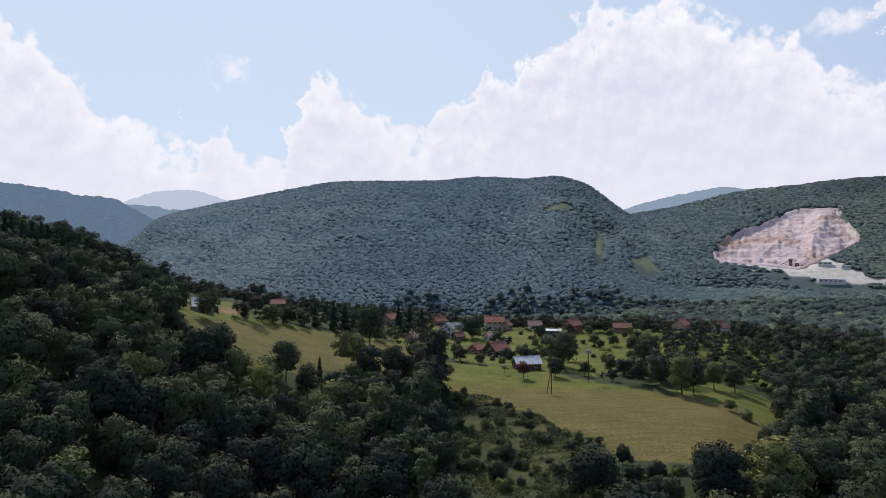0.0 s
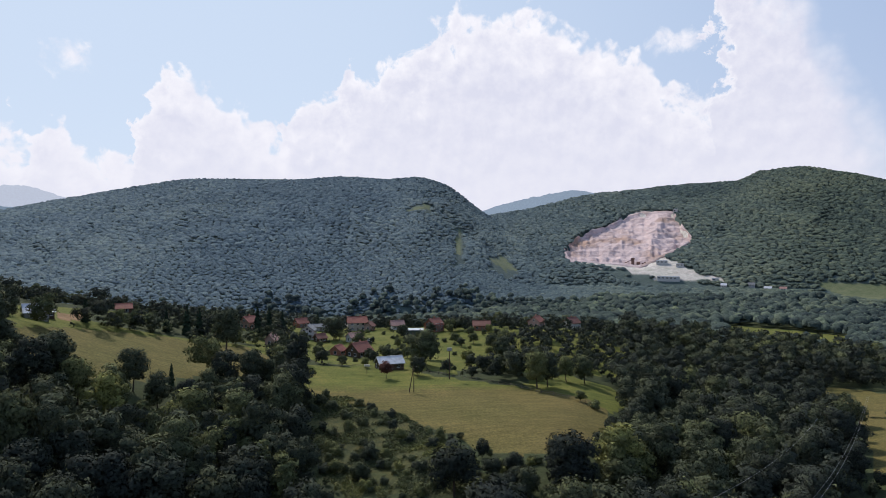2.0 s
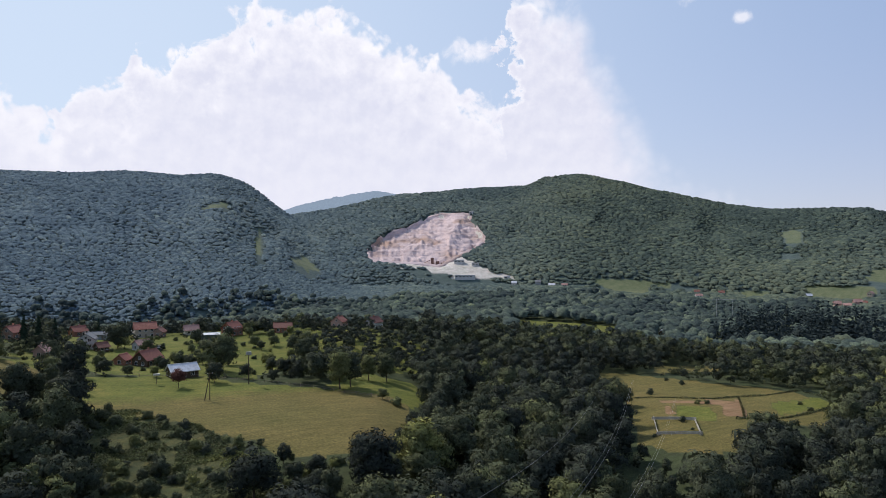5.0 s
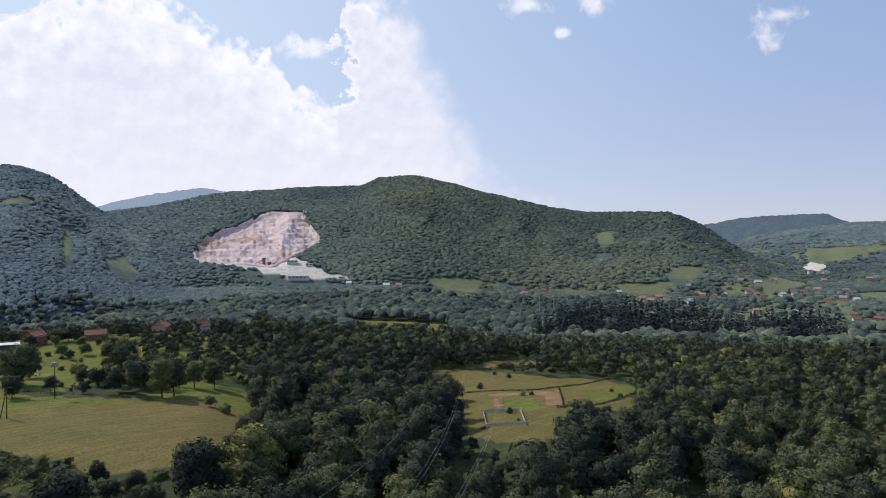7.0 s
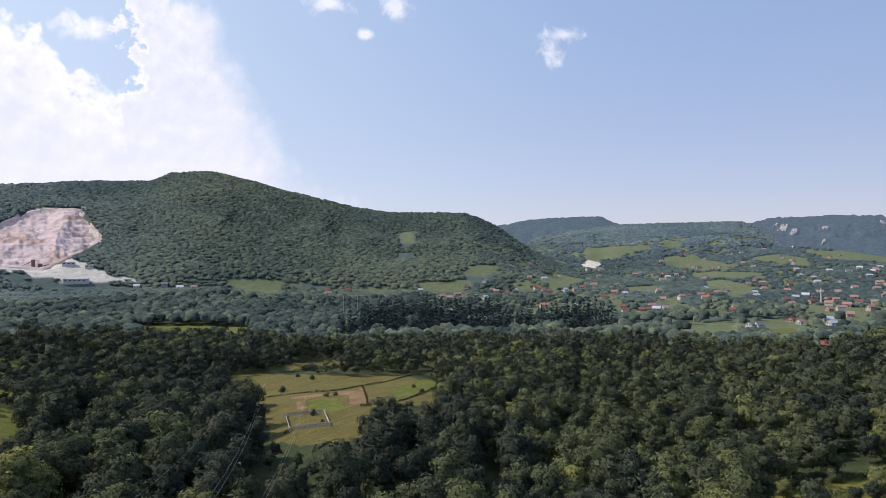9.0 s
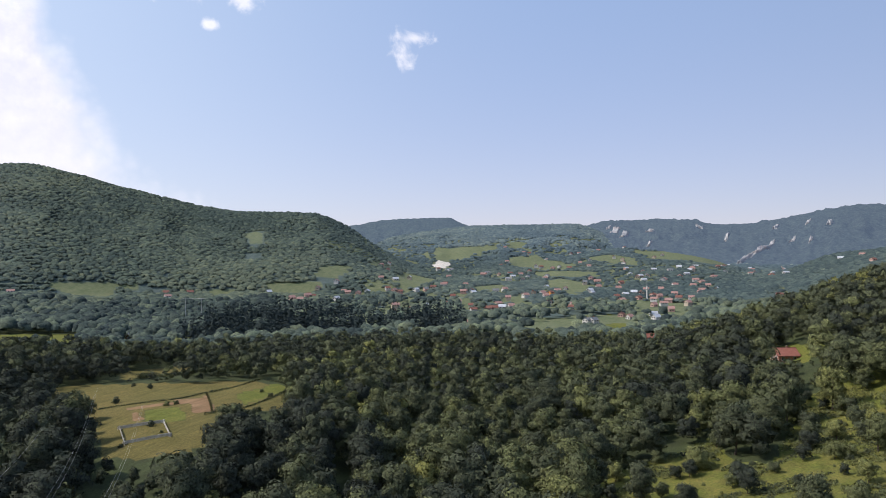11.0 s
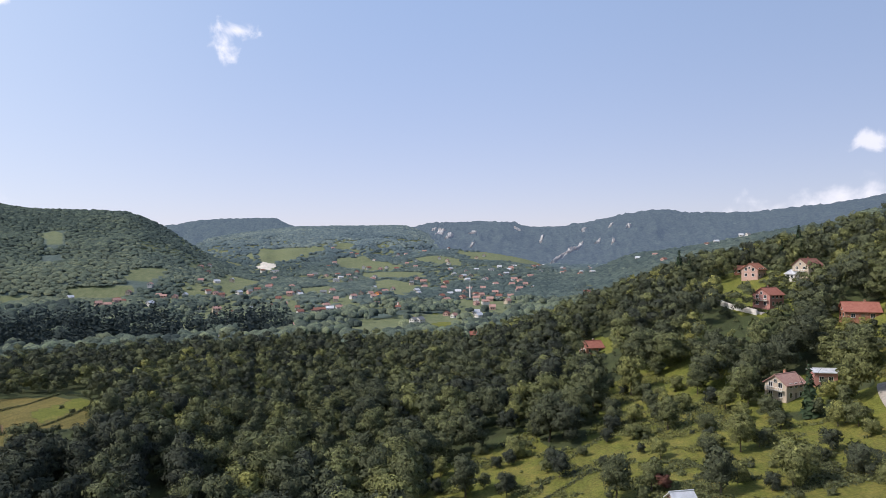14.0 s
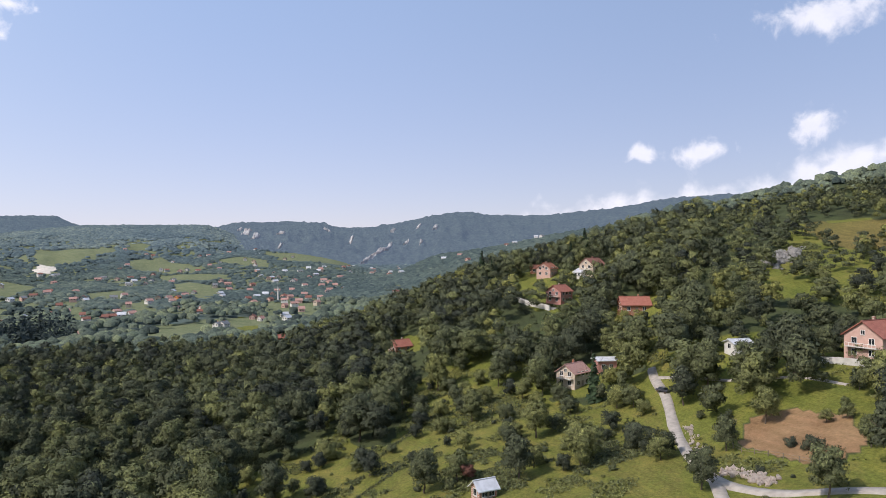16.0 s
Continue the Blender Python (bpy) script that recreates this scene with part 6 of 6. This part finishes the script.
wire_mat = plain("wire", (0.30, 0.31, 0.33), 0.4, 0.5)


def rod(bm, a, b, r0, r1, sides=8):
    a, b = Vector(a), Vector(b)
    q = (b - a).to_track_quat("Z", "Y")
    rings = [[bm.verts.new(p + q @ Vector((r * math.cos(k * math.tau / sides), r * math.sin(k * math.tau / sides), 0))) for k in range(sides)] for p, r in ((a, r0), (b, r1))]
    for k in range(sides):
        bm.faces.new((rings[0][k], rings[0][k - sides + 1], rings[1][k - sides + 1], rings[1][k]))
    bm.faces.new(rings[0][::-1])
    bm.faces.new(rings[1])


def rod_part(name, parent, mat, a, b, r0, r1=None, label=""):
    bm = bmesh.new()
    rod(bm, a, b, r0, r0 if r1 is None else r1)
    return part(name, bm, mat, parent, label)


def ground_at(x, y):
    return float(height(np.array([float(x)]), np.array([float(y)]))[0])


def strut_pole(x, y, tall, spread):
    root = tagged(new("utility_pole"), "dark wooden A-frame power pole in the meadow", "pole", "power poles")
    root.location = (x, y, ground_at(x, y))
    rod_part("post", root, old_wood, (0, 0, -0.5), (0, 0, tall), 0.17, 0.12)
    rod_part("strut", root, old_wood, (-spread, 0.3, -0.5), (-0.1, 0, tall * 0.9), 0.16, 0.12)
    arm = rod_part("crossarm", root, old_wood, (-0.9, 0, tall - 0.5), (0.9, 0, tall - 0.5), 0.07)
    for a in (-0.8, 0, 0.8):
        rod_part("insulator", arm, frame_mat, (a, 0, tall - 0.45), (a, 0, tall - 0.2), 0.06)


def transformer_pole(x, y, tall):
    root = tagged(new("transformer_pole"), "dark wooden pole with a grey transformer box on top", "pole", "power poles")
    root.location = (x, y, ground_at(x, y))
    rod_part("post", root, old_wood, (0, 0, -0.5), (0, 0, tall), 0.20, 0.15)
    rod_part("crossarm", root, old_wood, (-1.3, 0, tall - 0.3), (1.3, 0, tall - 0.3), 0.09)
    box_part("transformer", root, WALLS["grey"], -0.9, 0.9, -0.45, 0.45, tall - 0.2, tall + 0.9)


def small_post(x, y, tall):
    root = tagged(new("box_on_post"), "small pale box on a thin wooden post", "post")
    root.location = (x, y, ground_at(x, y))
    rod_part("post", root, old_wood, (0, 0, -0.3), (0, 0, tall), 0.10)
    box_part("box", root, concrete, -1.1, 1.1, -0.5, 0.5, tall, tall + 0.55)


def portal_pole(x, y, tall, wide, turn):
    root = tagged(new("portal_pylon"), "tall pale H-frame power pylon rising from woods", "pylon", "power poles")
    root.matrix_basis = Matrix.LocRotScale((x, y, ground_at(x, y)), Euler((0, 0, radians(turn))), None)
    for s in (-1, 1):
        rod_part("leg", root, concrete, (s * wide / 2, 0, -0.5), (s * wide / 2, 0, tall), 0.22, 0.16)
    rod_part("crossarm", root, concrete, (-wide * 0.8, 0, tall - 0.8), (wide * 0.8, 0, tall - 0.8), 0.15)


strut_pole(37, 236, 9.2, 1.7)
transformer_pole(54, 257.5, 11.0)
small_post(23.5, 265.5, 3.2)
portal_pole(607, 517, 26, 16, -50)


def wires():
    """Six lines that sag from the hillside behind to the far side of the gully."""
    root = tagged(new("power_line"), "thin pale power line wires over the gully", "wires")
    for k, (ax, ay, az_, bx, by, bz) in enumerate([(25.2, 52.6, 36.3, 176, 206, 9), (39.7, 54.7, 33.3, 184, 199, 10.4), (41.1, 54.2, 33.9, 184.4, 198.6, 11), (33, 44.6, 32.5, 190, 184, 5.0), (34.2, 44.1, 33, 190.4, 183.6, 5.6)]):
        bm = bmesh.new()
        pts = [Vector((ax + (bx - ax) * t, ay + (by - ay) * t, az_ + (bz - az_) * t - 5.0 * (1 - (2 * t - 1) ** 2))) for t in (i / 24 for i in range(25))]
        for p, q in zip(pts, pts[1:]):
            rod(bm, p, q, 0.013, 0.013, 5)
        part("wire", bm, wire_mat, root)
    for ax, ay, top in ((25.2, 52.6, 36.3), (40.4, 54.5, 33.6), (33.6, 44.3, 32.8)):
        rod_part("mast", root, old_wood, (ax, ay, ground_at(ax, ay) - 0.5), (ax, ay, top + 0.3), 0.16, 0.12)


wires()

# ---- hedges, stones, bushes ----
def hedge(name, line, wide, tall, label, seed, mat, per=3.0):
    """A run of leafy clumps along a line."""
    p = smooth_line(line, 0.5)
    rng = np.random.default_rng(seed)
    i = rng.integers(0, len(p), int(len(p) * per * 4))
    c = np.concatenate([p[i] + rng.normal(0, wide * 0.3, (len(i), 2)), np.zeros((len(i), 1))], 1)
    c[:, 2] = height(c[:, 0], c[:, 1]) + rng.uniform(0, tall, len(i)) * (0.6 + 0.4 * lattice(i / 12, i * 0.0, seed))
    nrm = rand_dirs(rng, len(i)) + np.array([0, 0, 0.7])
    nrm /= np.linalg.norm(nrm, axis=1)[:, None]
    v, f, _ = cards(rng, c, nrm, np.full(len(i), 0.28), 3)
    put(name, mesh_of(name, v, f, False, tint=np.repeat(rng.uniform(0, 1, len(i)), 3)), mat, label=label, category="hedge", kind="stuff")


dry_leaves = leaf_material("dry_weeds", [(0, (0.085, 0.080, 0.040)), (1, (0.15, 0.13, 0.06))], "tint", 0.1)
hedge("hedgerow", [(199, 214), (207, 207), (217, 194.5), (234, 192.5), (251.5, 191.5), (271, 193)], 0.8, 0.9, "thin dark hedgerow across the field", 1, wood_leaves)
hedge("hedgerow", [(199, 164.5), (214, 159), (228, 159.7), (245, 163), (253.5, 166.6), (265, 176), (271, 189.5)], 0.9, 1.1, "thin dark hedgerow round the plots", 2, wood_leaves)
hedge("hedgerow", [(235, 193.5), (218, 178), (202, 163.7)], 0.5, 0.8, "pale weedy strip between the plots", 3, dry_leaves)
hedge("hedge", [(322, -90), (309, -92), (295, -97)], 0.9, 1.6, "clipped dark hedge behind the white wall", 4, wood_leaves, 6)
hedge("hedgerow", [(190, -12), (206, -22), (222, -36), (232, -50)], 2.0, 1.2, "weedy hedge line across the slope", 5, wood_leaves)
hedge("hedgerow", [(152, 8), (164, -6), (178, -18), (188, -28)], 1.4, 0.8, "weedy hedge line across the slope", 6, wood_leaves)
hedge("hedgerow", [(276, 262), (262, 252), (300, 244), (318, 250)], 4.0, 3.0, "bushy hedge behind the field", 7, wood_leaves, 8)

bank_rock = limestone("bank_rock", (0.36, 0.29, 0.25), (0.56, 0.48, 0.43), (0.42, 0.28, 0.20), 0.3)
stone_meshes, bank_meshes = [], []
for s in range(5):
    rg = np.random.default_rng(s)
    v = ICO_V * rg.uniform(0.6, 1.1, (len(ICO_V), 1)) * np.array([1, 0.8, 0.7])
    me = mesh_of("stone", v, ICO_F)
    me.materials.append(grey_rock)
    stone_meshes.append(me)
    me = me.copy()
    me.materials[0] = bank_rock
    bank_meshes.append(me)


def rubble(name, spots, count, spread, size, label, seed, meshes=stone_meshes):
    rg = random.Random(seed)
    root = tagged(new(name), label, "rocks")
    line = smooth_line(spots, 0.5)
    for _ in range(count):
        p = line[rg.randrange(len(line))]
        sx, sy = p[0] + rg.gauss(0, spread), p[1] + rg.gauss(0, spread)
        ob = new("stone", rg.choice(meshes))
        ob.parent = root
        k = size * rg.uniform(0.4, 1.5)
        ob.matrix_basis = Matrix.LocRotScale((sx, sy, ground_at(sx, sy) + 0.2 * k), Euler((rg.uniform(0, 6), rg.uniform(0, 6), rg.uniform(0, 6))), (k, k, k))


rubble("rock_bank", [(120, -72.8), (115, -74), (109.5, -75)], 170, 0.8, 0.6, "broken pale rock bank above the road", 1, bank_meshes)
rubble("rock_bank", [(150, -81.5), (137, -76.5), (127, -73)], 50, 0.7, 0.5, "scattered pale stones along the road", 2, bank_meshes)
rubble("rock_outcrop", [(241, -165), (251, -177), (262, -191)], 150, 2.4, 1.3, "grey limestone outcrop on the hillside", 3)


def rows_of_trees():
    for rows, group in ((TREES_VILLAGE, "trees of the hamlet"), (TREES_SLOPE, "trees on the grassy slope"), (TREES_ROADSIDE, "trees by the road"), (TREES_SKYLINE, "spruces on the skyline"), (TREES_EDGE, "trees at the meadow's edge")):
        for key, tx, ty, tall in rows:
            plant(key, tx, ty, tall, group + (" bushes" if key == "bush" else ""))
    rg = random.Random(12)

    def sprinkle(poly, key, count, low, high, group, spare=5):
        xs, ys = [p[0] for p in poly], [p[1] for p in poly]
        made = 0
        for _ in range(count * 8):
            tx, ty = rg.uniform(min(xs), max(xs)), rg.uniform(min(ys), max(ys))
            at = np.array([tx]), np.array([ty])
            if made < count and inside(poly, *at)[0] and not near_house(*at, spare)[0] and from_line(ROAD, *at)[0] > 3:
                plant(key, tx, ty, rg.uniform(low, high), group)
                made += 1
    sprinkle(LAWN_VILLAGE, "fruit", 48, 3, 6.5, "orchard trees of the hamlet", 2)
    sprinkle(LAWN_VILLAGE, "bush", 30, 1.2, 2.5, "bushes of the hamlet", 1)
    sprinkle(SCRUB, "bush", 80, 0.9, 3.0, "bushes on the scrubby bank", 1)
    sprinkle(SCRUB, "fruit", 12, 3, 5, "trees on the scrubby bank", 1)
    sprinkle(BROW, "shade_painted", 26, 4, 8, "trees below the meadow", 1)
    sprinkle(BROW, "bush", 40, 1.2, 3.2, "bushes below the meadow", 1)
    sprinkle(SLOPE, "fruit", 55, 2.5, 6.5, "small trees on the grassy slope", 3)
    sprinkle(SLOPE, "bush", 60, 0.6, 1.8, "bushes on the grassy slope", 2)
    sprinkle(GARDEN_FIELD, "bush", 12, 1.0, 2.6, "bushes in the field", 1)


BROW = [(36, 146), (44, 172), (53, 163), (64, 164), (78, 172), (92, 189), (100, 182), (82, 155), (60, 138)]
LAWN_VILLAGE = max((p for k, p in CLEARINGS if k == "lawn" and p[0][1] > 300 and abs(p[0][0]) < 20), key=len)
SCRUB = next(p for k, p in CLEARINGS if k == "scrub")
SLOPE = max((p for k, p in CLEARINGS if k == "slope"), key=len)
GARDEN_FIELD = next(p for k, p in CLEARINGS if k == "meadow_dry" and p[0][0] > 200)
rows_of_trees()


def tufts():
    """Tall weeds and grass clumps on the near slopes."""
    rng = np.random.default_rng(21)
    cs, tint = [], []
    for kind, poly in CLEARINGS:
        if kind not in ("slope", "scrub"):
            continue
        q = np.array(poly, float)
        lo, hi = q.min(0), q.max(0)
        n = int((hi - lo).prod() * (3.2 if kind == "slope" else 6.0))
        p = rng.uniform(lo, hi, (n, 2))
        keep = inside(poly, p[:, 0], p[:, 1]) & (lattice(p[:, 0] / 9, p[:, 1] / 9, 71) + 0.5 * lattice(p[:, 0] / 3, p[:, 1] / 3, 72) > (0.15 if kind == "slope" else -0.2)) & (from_line(ROAD, p[:, 0], p[:, 1]) > 2.6)
        cs.append(p[keep])
        tint.append(np.clip(0.75 + 0.3 * lattice(p[keep][:, 0] / 15, p[keep][:, 1] / 15, 73), 0, 1))
    p, tint = np.concatenate(cs), np.concatenate(tint)
    p, tint = np.repeat(p, 3, 0) + rng.normal(0, 0.35, (len(p) * 3, 2)), np.repeat(tint, 3)
    z = height(p[:, 0], p[:, 1]) + rng.uniform(0.05, 0.45, len(p))
    nrm = rand_dirs(rng, len(p)) * 0.8 + np.array([0, 0, 0.8])
    nrm /= np.linalg.norm(nrm, axis=1)[:, None]
    v, f, _ = cards(rng, np.column_stack([p, z]), nrm, 0.30 * rng.uniform(0.6, 1.3, len(p)), 3)
    put("weeds", mesh_of("weeds", v, f, False, tint=np.repeat(tint, 3)), wood_leaves, label="tall weeds and grass clumps on the slope", category="weeds", kind="stuff")


tufts()


def car(x, y, turn, paint, label):
    root = tagged(new("car"), label, "car", "parked cars")
    root.matrix_basis = Matrix.LocRotScale((x, y, ground_at(x, y) + 0.05), Euler((0, 0, radians(turn))), None)
    bm = bmesh.new()
    box(bm, -2.1, 2.1, -0.85, 0.85, 0.35, 0.95)
    bmesh.ops.bevel(bm, geom=bm.edges[:], offset=0.12, segments=2, affect="EDGES")
    part("body", bm, paint, root)
    bm = bmesh.new()
    v = box(bm, -1.3, 1.1, -0.75, 0.75, 0.93, 1.48)
    for p in v[4:]:
        p.co.x *= 0.72
        p.co.y *= 0.85
    part("cabin", bm, glass, root)
    box_part("car_roof", root, paint, -0.9, 0.75, -0.62, 0.62, 1.47, 1.53)
    for sx in (-1.3, 1.3):
        for sy in (-0.8, 0.8):
            rod_part("wheel", root, old_wood, (sx, sy - 0.1, 0.32), (sx, sy + 0.1, 0.32), 0.32)


white_paint, dark_paint = plain("white_paint", (0.75, 0.75, 0.76), 0.3, 0.5), plain("dark_paint", (0.05, 0.05, 0.06), 0.3, 0.5)
car(33, 357, 10, white_paint, "white parked car beside the gardens")
car(31.5, 351, 12, dark_paint, "dark parked car beside the gardens")
car(5, 388, 40, white_paint, "white parked van beside the cream house")
car(175, -88, 200, dark_paint, "dark car parked on the gravel road")
